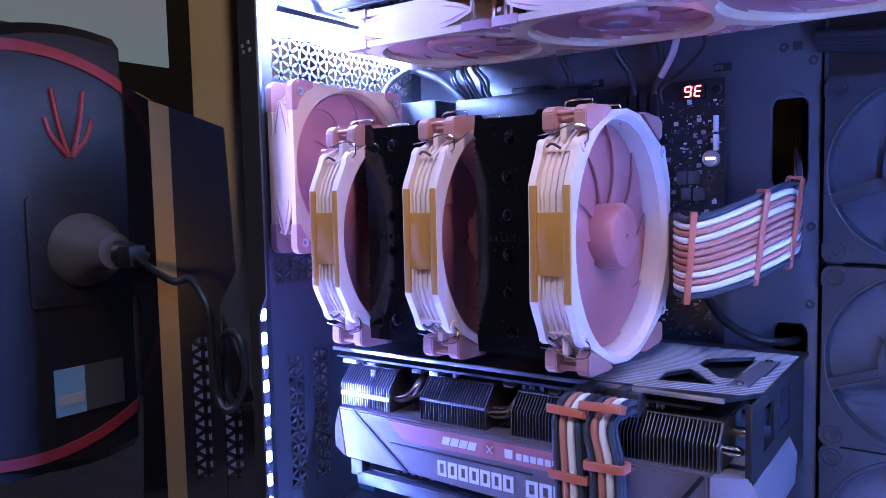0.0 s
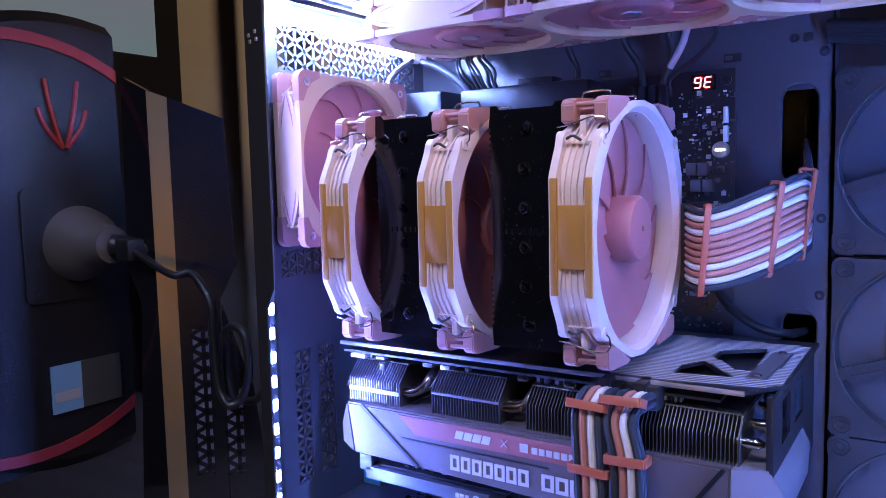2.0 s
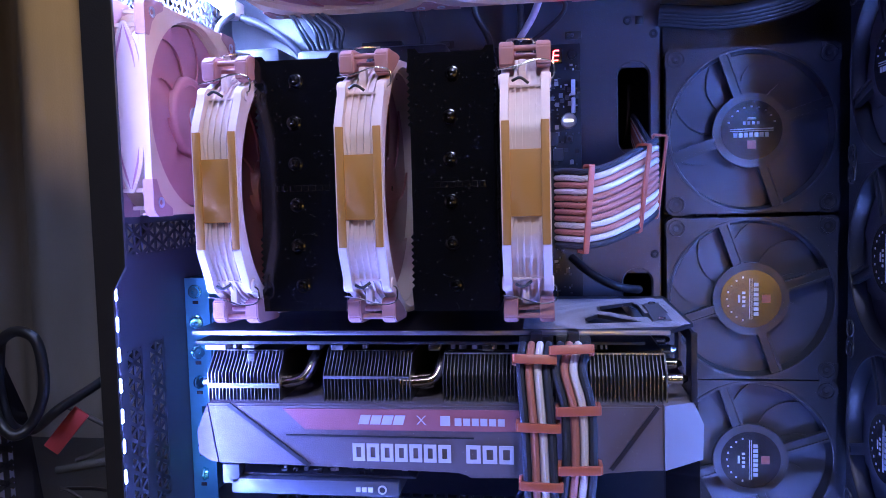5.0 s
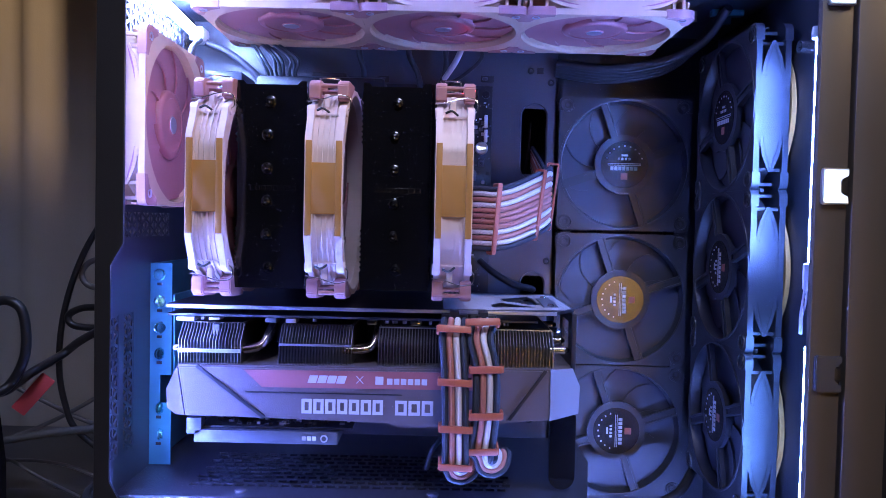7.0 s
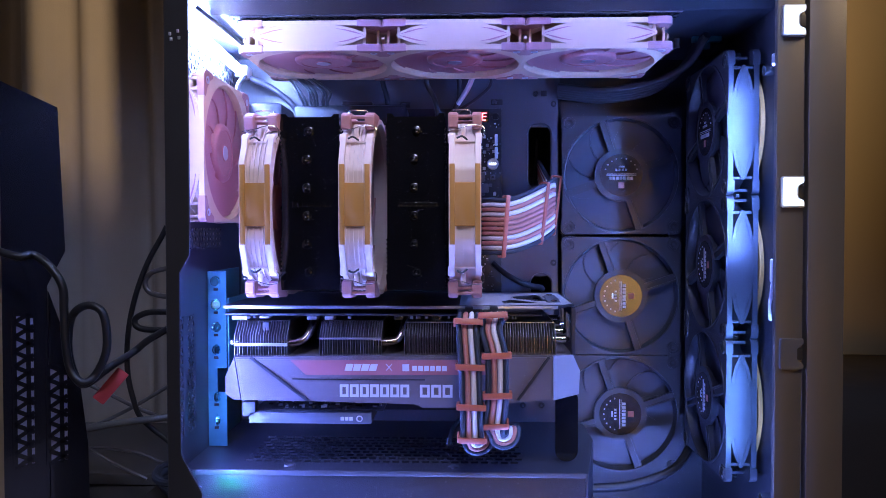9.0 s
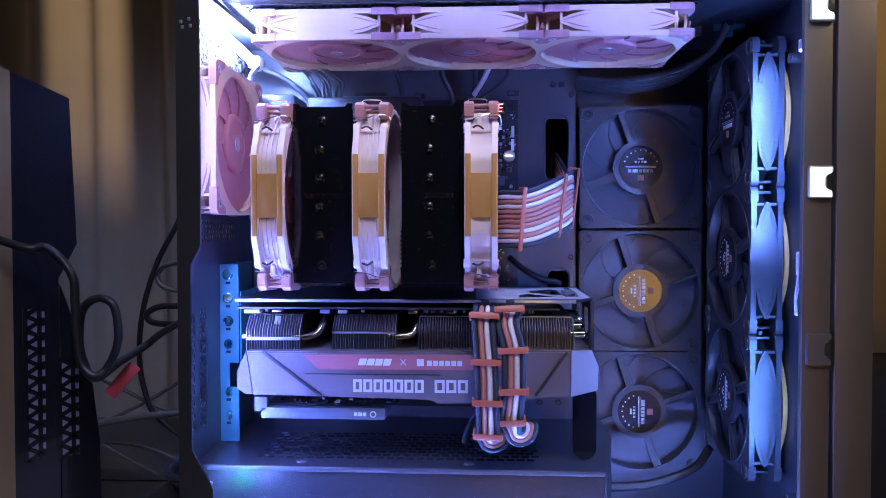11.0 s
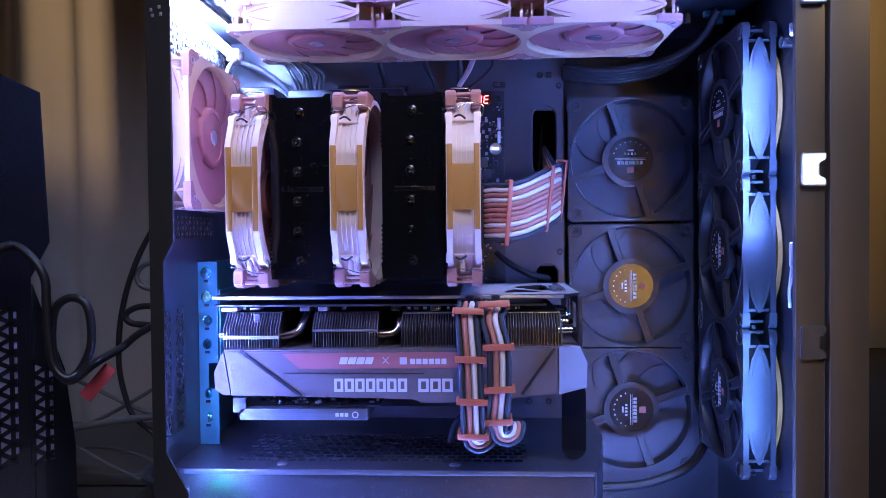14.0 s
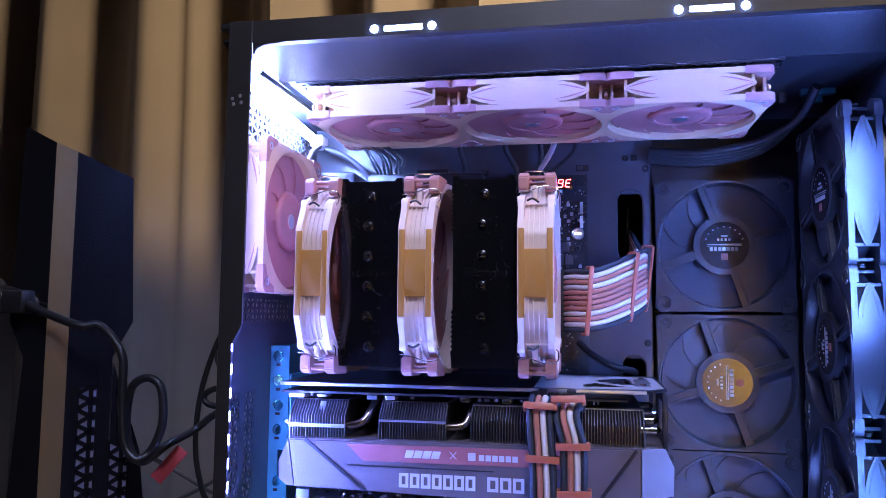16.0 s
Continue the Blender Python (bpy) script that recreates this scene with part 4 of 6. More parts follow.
def cooler():
    c = root("processor_cooler", (-0.258, 0.46, 0.355), "black twin-tower processor cooler with six heat pipes a tower", "cooler")
    for x0, x1, xp in ((-0.3245, -0.2760, -0.3010), (-0.2400, -0.1925, -0.2155)):
        z0, z1 = 0.2855, 0.4235
        # outline with toothed sides
        right = []
        for i in range(0, 9):
            zz = z0 + 0.012 + i * 0.0035
            right += [(x1, zz), (x1 - 0.0016, zz + 0.00175)]
        for i in range(0, 9):
            zz = z1 - 0.012 - (8 - i) * 0.0035
            right += [(x1 - 0.0016, zz), (x1, zz + 0.00175)]
        left = [(x0 + x1 - x, z) for x, z in right[::-1]]
        notch = [(x1 - 0.001, z1 - 0.003), (x1 - 0.001, z1 + 0.0015), (x1 - 0.005, z1 + 0.0015), (x1 - 0.007, z1 - 0.001), (x0 + 0.007, z1 - 0.001), (x0 + 0.005, z1 + 0.0015), (x0 + 0.001, z1 + 0.0015), (x0 + 0.001, z1 - 0.003)]
        outline = [(x0 + 0.001, z0), (x1 - 0.001, z0)] + right + notch + left
        bm = fresh()
        prism(bm, outline, -0.3872, -0.3860, pose(0, 0, 0, 90, 0, 0))
        part("top_fin", bm, M_FIN, c, "smooth black outer fin")
        bm = fresh()
        for i in range(42):
            y = 0.3895 + i * 0.0027
            box(bm, (x0 + 0.0008, y, z0 + 0.0005), (x1 - 0.0008, y + 0.0005, z1 - 0.0015))
        tagged(part("fin_stack", bm, M_FIN, c, smooth=0), kind="stuff")
        bm = fresh(); box(bm, (x0 + 0.006, 0.3895, z0 + 0.004), (x1 - 0.006, 0.50, z1 - 0.004))
        part("fin_gap_fill", bm, M_FIN, c)
        for k in range(6):
            z = 0.4110 - k * 0.0223
            bm = fresh()
            dx = 0.0 if k in (0, 5) else -0.0018
            mm = Matrix.Translation((xp + dx, 0.3862, z)) @ pose(0, 0, 0, 90, 0, 0)
            lathe(bm, [(0.0030, -0.002), (0.0030, 0.0012), (0.0024, 0.0026), (0.0010, 0.0030), (0.0002, 0.0026)], 18, mm)
            part("heat_pipe_tip", bm, M_TIP, c, "dark plated heat pipe tip")
            bm = fresh()
            lathe(bm, [(0.0032, -0.0005), (0.0040, -0.0005), (0.0040, 0.0005), (0.0032, 0.0008)], 18, mm, True)
            part("pipe_collar", bm, M_FIN, c)
            bm = fresh(); cyl(bm, (xp + dx, 0.40, z), (xp + dx * 2, 0.545, z * 0.5 + 0.178), 0.003, n=10)
            part("heat_pipe", bm, M_CHROME, c)
        for i in range(8):
            bm = fresh(); xa = x0 + 0.010 + i * 0.0040
            box(bm, (xa, 0.3856, 0.3515), (xa + 0.0028, 0.3866, 0.3548), 0.0003)
            part("embossed_bar", bm, M_FIN, c)
    bm = fresh(); box(bm, (-0.285, 0.530, 0.335), (-0.232, 0.5545, 0.375), 0.003)
    part("base_block", bm, M_CHROME, c)
    for x0, extra, hub_front in ((-0.3492, "at the rear end", 0.001), (-0.2730, "between the two towers", 0.001), (-0.1895, "at the front end", 0.0115)):
        cooler_fan(x0, "cream fan with brown rotor " + extra + " of the cooler", hub_front)


cooler()


# ---- graphics card ----
def graphics_card():
    g = root("graphics_card", (-0.23, 0.46, 0.23), "brown-grey graphics card with red-brown stripe, lying in its slot", "graphics card")
    # shell
    bm = fresh()
    face = [(-0.3600, 0.1945), (-0.3655, 0.2300), (-0.1070, 0.2320), (-0.1070, 0.1960), (-0.140, 0.1950), (-0.146, 0.1905), (-0.212, 0.1890), (-0.218, 0.1935)]
    prism(bm, face, -0.500, -0.3965, pose(0, 0, 0, 90, 0, 0))
    bmesh.ops.bevel(bm, geom=[e for e in bm.edges if abs(e.verts[0].co.y - 0.3965) < 1e-4 and abs(e.verts[1].co.y - 0.3965) < 1e-4], offset=0.0012, segments=2, affect="EDGES")
    part("shell", bm, M_SHELL, g, "brown-grey plastic shell")
    bm = fresh()
    vs = [bm.verts.new(p) for p in ((-0.3605, 0.3970, 0.1950), (-0.3658, 0.3970, 0.2295), (-0.3665, 0.402, 0.2295), (-0.3750, 0.402, 0.2120), (-0.3745, 0.402, 0.1985), (-0.3680, 0.402, 0.1940),
                                   (-0.3665, 0.50, 0.2295), (-0.3750, 0.50, 0.2120), (-0.3745, 0.50, 0.1985), (-0.3605, 0.50, 0.1950))]
    for f in ((0, 1, 2, 3, 4, 5), (2, 6, 7, 3), (3, 7, 8, 4), (4, 8, 9, 5), (5, 9, 0), (1, 6, 2), (0, 9, 6, 1)):
        bm.faces.new([vs[i] for i in f])
    part("shell_end", bm, M_SHELL, g)
    bm = fresh()
    vs = [bm.verts.new(p) for p in ((-0.1066, 0.3968, 0.1960), (-0.1066, 0.3968, 0.2318), (-0.0900, 0.4040, 0.2318), (-0.0835, 0.4100, 0.2180), (-0.0845, 0.4080, 0.1990), (-0.1066, 0.50, 0.1960), (-0.1066, 0.50, 0.2318), (-0.0900, 0.50, 0.2318), (-0.0835, 0.50, 0.2180), (-0.0845, 0.50, 0.1990))]
    for f in ((0, 1, 2, 3, 4), (1, 6, 7, 2), (2, 7, 8, 3), (3, 8, 9, 4), (4, 9, 5, 0), (5, 9, 8, 7, 6), (0, 5, 6, 1)):
        bm.faces.new([vs[i] for i in f])
    part("shell_end", bm, M_SHELL_END, g, "shell end cap coloured lighter for light on its bevel")
    # stripe, grooves
    rot = pose(0, 0, 0, 90, 0, 0)
    bm = fresh(); prism(bm, [(-0.3195, 0.2278), (-0.3065, 0.2158), (-0.157, 0.2165), (-0.146, 0.2287)], -0.3972, -0.3958, rot)
    part("stripe", bm, M_STRIPE, g, "red-brown stripe")
    for a, b in (((-0.3520, 0.2298), (-0.3045, 0.1945)), ((-0.1350, 0.1965), (-0.1100, 0.2315))):
        bm = fresh()
        d = Vector((b[0] - a[0], b[1] - a[1])).normalized(); nx, ny = -d.y * 0.0012, d.x * 0.0012
        prism(bm, [(a[0] + nx, a[1] + ny), (a[0] - nx, a[1] - ny), (b[0] - nx, b[1] - ny), (b[0] + nx, b[1] + ny)], -0.3969, -0.3955, rot)
        part("groove", bm, M_BACKPLATE, g)
    for x0, x1, z in ((-0.318, -0.2095, 0.2118), ):
        bm = fresh(); box(bm, (x0, 0.3960, z), (x1, 0.3969, z + 0.0009))
        part("seam", bm, M_BACKPLATE, g)

    def mark(nm, x0, x1, z0, z1, y=0.3966, slant=0.0):
        b2 = fresh(); prism(b2, [(x0, z0), (x1, z0), (x1 + slant, z1), (x0 + slant, z1)], -y, -y + 0.0006, rot)
        part(nm, b2, M_PRINT, g, "pale printed bar")
    # printed maker's marks as plain bars
    for i in range(4):
        mark("print_bar", -0.2750 + i * 0.0066, -0.2692 + i * 0.0066, 0.2195, 0.2248, 0.3960, 0.0016)
    for s in (1, -1):
        b2 = fresh()
        prism(b2, [(-0.2415, 0.2198 if s > 0 else 0.2248), (-0.2408, 0.2198 if s > 0 else 0.2248), (-0.2362, 0.2248 if s > 0 else 0.2198), (-0.2369, 0.2248 if s > 0 else 0.2198)], -0.3960, -0.3954, rot)
        part("cross_stroke", b2, M_PRINT, g)
    mark("print_square", -0.2280, -0.2225, 0.2193, 0.2248, 0.3960)
    for i in range(6):
        mark("print_bar", -0.2200 + i * 0.0048, -0.2162 + i * 0.0048, 0.2195, 0.2236, 0.3960)
    # the large mark: a row of open frames, as wide as its letters
    for x, w in [(-0.2790 + i * 0.00822, 0.0071) for i in range(7)] + [(-0.2140 + i * 0.0092, 0.0080) for i in range(3)]:
        k, h, z = 0.0021, 0.0102, 0.1980
        b2 = fresh()
        for x0, x1, z0, z1 in ((0, k, 0, h), (w - k, w, 0, h), (k, w - k, 0, k), (k, w - k, h - k, h)):
            prism(b2, [(x + x0, z + z0), (x + x1, z + z0), (x + x1, z + z1), (x + x0, z + z1)], -0.3966, -0.3960, rot)
        part("print_frame", b2, M_PRINT, g)
    # fin blocks
    prof = [(0.4040, 0.2290), (0.4025, 0.2310), (0.4025, 0.2465), (0.4125, 0.2572), (0.5200, 0.2572), (0.5200, 0.2290)]
    for x0, x1 in ((-0.3670, -0.3235), (-0.2965, -0.2460), (-0.2270, -0.1045)):
        bm = fresh()
        n = int((x1 - x0) / 0.0021)
        for i in range(n + 1):
            x = x0 + (x1 - x0) * i / n
            a = [bm.verts.new((x - 0.00028, y, z)) for y, z in prof]
            b = [bm.verts.new((x + 0.00028, y, z)) for y, z in prof]
            bm.faces.new(a[::-1]); bm.faces.new(b)
            for k in range(len(prof)):
                bm.faces.new((a[k], a[(k + 1) % len(prof)], b[(k + 1) % len(prof)], b[k]))
        blk = tagged(part("fin_block", bm, M_GPUFIN, g, "stack of thin graphite fins", smooth=0), kind="stuff")
        # first block's broader bright bar stands in for strip light reflected there
        zt = 0.2380 if x0 < -0.33 else 0.2438
        bm = fresh()
        if x0 < -0.25:
            box(bm, (x0, 0.4017, zt), (x1, 0.4030, zt + (0.0026 if x0 < -0.33 else 0.0016)))
        else:
            box(bm, (x0, 0.4108, 0.2566), (x1, 0.4122, 0.2574))
        part("fin_tie_and_glint", bm, M_EDGE, blk)
        # black block between the fins stands in for shade in their gaps
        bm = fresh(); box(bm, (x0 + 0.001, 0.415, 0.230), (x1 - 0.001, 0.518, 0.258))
        part("fin_gap_fill", bm, M_RUBBER, blk)
    # heat pipes between the blocks
    for x, dz in ((-0.3235, 0.0), (-0.2460, 0.001)):
        for k in range(2):
            bm = fresh()
            y = 0.408 + k * 0.010
            tube(bm, [(x - 0.006, y, 0.2400 + dz), (x + 0.004, y, 0.2400 + dz), (x + 0.013, y + 0.002, 0.2430), (x + 0.017, y + 0.010, 0.2520), (x + 0.016, y + 0.03, 0.2570)], 0.0030, 12, 6)
            part("heat_pipe", bm, M_PIPE, g, "bent nickel heat pipe")
    for z, y in ((0.2440, 0.408), (0.2480, 0.428), (0.2520, 0.448), (0.2540, 0.47)):
        bm = fresh()
        cyl(bm, (-0.106, y, z), (-0.0955, y, z), 0.003, n=14); cyl(bm, (-0.0955, y, z), (-0.0925, y, z), 0.003, 0.0014, 14)
        part("heat_pipe", bm, M_CHROME, g, "nickel heat pipe end")
    bm = fresh(); cyl(bm, (-0.371, 0.406, 0.2405), (-0.363, 0.406, 0.2405), 0.0024, n=12)
    part("heat_pipe", bm, M_CHROME, g)
    # board and backplate
    bm = fresh(); box(bm, (-0.3770, 0.409, 0.2625), (-0.115, 0.54, 0.2642))
    part("circuit_board", bm, M_PCB, g)
    outline = [(-0.3770, 0.4065), (-0.102, 0.4065), (-0.0860, 0.4280), (-0.0850, 0.5450), (-0.3770, 0.5450)]
    vents = [[(-0.1440, 0.4260), (-0.1130, 0.4300), (-0.1370, 0.4620), (-0.1460, 0.4440)], [(-0.1160, 0.4480), (-0.1100, 0.4510), (-0.1090, 0.4960), (-0.1110, 0.5130), (-0.1340, 0.4940), (-0.1340, 0.4760)]]
    bm = fresh()
    for loop in [outline] + vents:
        vs = [bm.verts.new((x, y, 0.2690)) for x, y in loop]
        for i in range(len(vs)):
            bm.edges.new((vs[i], vs[(i + 1) % len(vs)]))
    bmesh.ops.triangle_fill(bm, edges=list(bm.edges), use_beauty=True)
    ext = bmesh.ops.extrude_face_region(bm, geom=list(bm.faces))
    bmesh.ops.translate(bm, verts=[v for v in ext["geom"] if isinstance(v, bmesh.types.BMVert)], vec=(0, 0, 0.0022))
    bp = part("backplate", bm, M_BACKPLATE, g, "black metal backplate with vent cut-outs", smooth=0)
    # bright strip puts the light on the near edge into its colour
    bm = fresh(); box(bm, (-0.3770, 0.4045, 0.2686), (-0.1020, 0.4064, 0.2712), 0.0004)
    part("backplate_edge", bm, M_EDGE, bp, "bright metal strip standing in for the lit plate edge")

    def inside(poly, x, y):
        odd = False
        for (ax, ay), (bx, by) in zip(poly, poly[1:] + poly[:1]):
            if (ay > y) != (by > y) and x < (bx - ax) * (y - ay) / (by - ay) + ax:
                odd = not odd
        return odd

    # fine diagonal printed lines round the vents, clear of the strap
    strap = [(-0.1075, 0.4310), (-0.0970, 0.4330), (-0.0945, 0.5040), (-0.1045, 0.5000)]
    for i in range(36):
        y0 = 0.404 + i * 0.0036
        run = None
        for k in range(0, 49):
            x = -0.182 + k * 0.002
            y = y0 + (x + 0.182) * 0.16
            ok = k < 48 and inside(outline, x, y) and 0.4085 < y < 0.530 and not any(inside(v, x, y) for v in vents + [strap])
            if ok and run is None:
                run = (x, y)
            elif not ok and run is not None:
                if x - run[0] > 0.004:
                    bm = fresh()
                    q = [(run[0], run[1]), (x - 0.002, y - 0.00032), (x - 0.002, y + 0.0011), (run[0], run[1] + 0.0014)]
                    prism(bm, q, 0.27125, 0.2715)
                    part("print_stripe", bm, M_STRIPE_GREY, bp, smooth=0)
                run = None
    bm = fresh(); prism(bm, strap, 0.2713, 0.2722)
    sp = part("strap", bm, M_CHIP, bp, "dark metal strap")
    for x, y in ((-0.1020, 0.4360), (-0.0995, 0.4980)):
        bm = fresh(); lathe(bm, [(0.0026, 0.2722), (0.0026, 0.2730), (0.0018, 0.2736), (0.0002, 0.2733)], 14, Matrix.Translation((x, y, 0)))
        part("screw", bm, M_CHROME, sp)
    # blank plate at the end of the last fin block
    bm = fresh(); prism(bm, [(0.4035, 0.2300), (0.4035, 0.2475), (0.4115, 0.2565), (0.5200, 0.2565), (0.5200, 0.2300)], -0.1046, -0.1036, basis((0, 1, 0), (0, 0, 1), (1, 0, 0), (0, 0, 0)))
    part("end_sheet", bm, M_CARD, g)
    # parts under the plate, near edge; white one coloured for bright light there
    rnd = random.Random(5)
    for x0, x1, z0, z1, mt in ((-0.371, -0.358, 0.2590, 0.2620, M_WHITEP), (-0.348, -0.340, 0.2600, 0.2620, M_EDGE), (-0.308, -0.300, 0.2590, 0.2622, M_CHIP), (-0.2935, -0.286, 0.2590, 0.2622, M_EDGE), (-0.236, -0.229, 0.2590, 0.2622, M_CHROME), (-0.205, -0.198, 0.2590, 0.2622, M_CHROME), (-0.345, -0.340, 0.2500, 0.2570, M_CHIP)):
        bm = fresh(); box(bm, (x0, 0.4085, z0), (x1, 0.420, z1), 0.0006)
        part("component", bm, mt, g)
    for i in range(22):
        x = rnd.uniform(-0.36, -0.13)
        bm = fresh(); box(bm, (x, 0.409, 0.2600), (x + rnd.uniform(0.001, 0.003), 0.413, 0.2622), 0.0)
        part("component", bm, rnd.choice((M_CHIP, M_EDGE, M_BACKPLATE)), g)
    # power sockets
    for x in (-0.1835, -0.1635):
        bm = fresh(); box(bm, (x, 0.398, 0.2560), (x + 0.0185, 0.424, 0.2690), 0.0008)
        sock = part("power_socket", bm, M_RUBBER, g)
        bm = fresh(); box(bm, (x + 0.006, 0.3945, 0.2660), (x + 0.0125, 0.410, 0.2712), 0.0006)
        part("latch", bm, M_BACKPLATE, sock)
    # end frame
    bm = fresh()
    plate_with_openings(bm, 0.4065, 0.545, 0.200, 0.2690, [(0.43, 0.455, 0.238, 0.262), (0.47, 0.50, 0.238, 0.262)], -0.0895, -0.0880, lambda u, v, w: Vector((w, u, v)))
    part("end_frame", bm, M_BACKPLATE, g, smooth=0)
    bm = fresh(); box(bm, (-0.0915, 0.4045, 0.2300), (-0.0880, 0.4065, 0.2700), 0.0005)
    part("end_post", bm, M_BACKPLATE, g)
    for x in (-0.375, ):
        bm = fresh(); box(bm, (-0.3935, 0.4660, 0.190), (-0.3920, 0.53, 0.272), 0.0004)
        part("slot_bracket", bm, M_ZINC_LIT, g, "zinc slot bracket")


graphics_card()


def capture_card():
    c = root("capture_card", (-0.31, 0.46, 0.178), "slim blue-grey expansion card under the graphics card", "expansion card")
    bm = fresh(); box(bm, (-0.3555, 0.403, 0.1742), (-0.2545, 0.520, 0.1832), 0.0006)
    part("cover", bm, M_CARD, c)
    bm = fresh(); box(bm, (-0.3610, 0.4030, 0.1800), (-0.3505, 0.412, 0.1915), 0.0006)
    part("bracket", bm, M_CARD, c)
    bm = fresh(); box(bm, (-0.352, 0.408, 0.1838), (-0.245, 0.53, 0.1850))
    bd = part("circuit_board", bm, M_PCB, c)
    rnd = random.Random(2)
    for i in range(70):
        x, y = rnd.uniform(-0.345, -0.250), rnd.uniform(0.409, 0.44)
        w, h = rnd.uniform(0.0008, 0.004), rnd.uniform(0.0006, 0.0022)
        bm = fresh(); box(bm, (x, y, 0.1849), (x + w, y + rnd.uniform(0.001, 0.003), 0.1850 + h))
        part("component", bm, rnd.choice((M_CHIP, M_EDGE, M_WHITEP, M_BACKPLATE, M_CHROME)), bd)
    for i in range(3):
        bm = fresh(); box(bm, (-0.2795 + i * 0.0036, 0.4022, 0.1772), (-0.2768 + i * 0.0036, 0.4032, 0.1800))
        part("print_bar", bm, M_PRINT, c)
    bm = fresh()
    lathe(bm, [(0.0018, 0.0), (0.0026, 0.0), (0.0026, 0.0008), (0.0018, 0.0008)], 20, Matrix.Translation((-0.2640, 0.4030, 0.1786)) @ pose(0, 0, 0, 90, 0, 0), True)
    part("print_ring", bm, M_PRINT, c)


capture_card()


def card_support():
    s = root("card_support", (-0.092, 0.440, ZS), "glossy black rounded support post under the graphics card", "support")
    bm = fresh()
    prism(bm, rounded(0.0095, 0.031, 0.009, 8), -0.003, 0.003, Matrix.Translation((-0.092, 0.430, 0.1685)) @ pose(0, 0, 0, 90, 0, 0))
    bmesh.ops.bevel(bm, geom=list(bm.edges), offset=0.0008, segments=2, affect="EDGES", clamp_overlap=True)
    part("post", bm, M_GLOSS, s)


card_support()


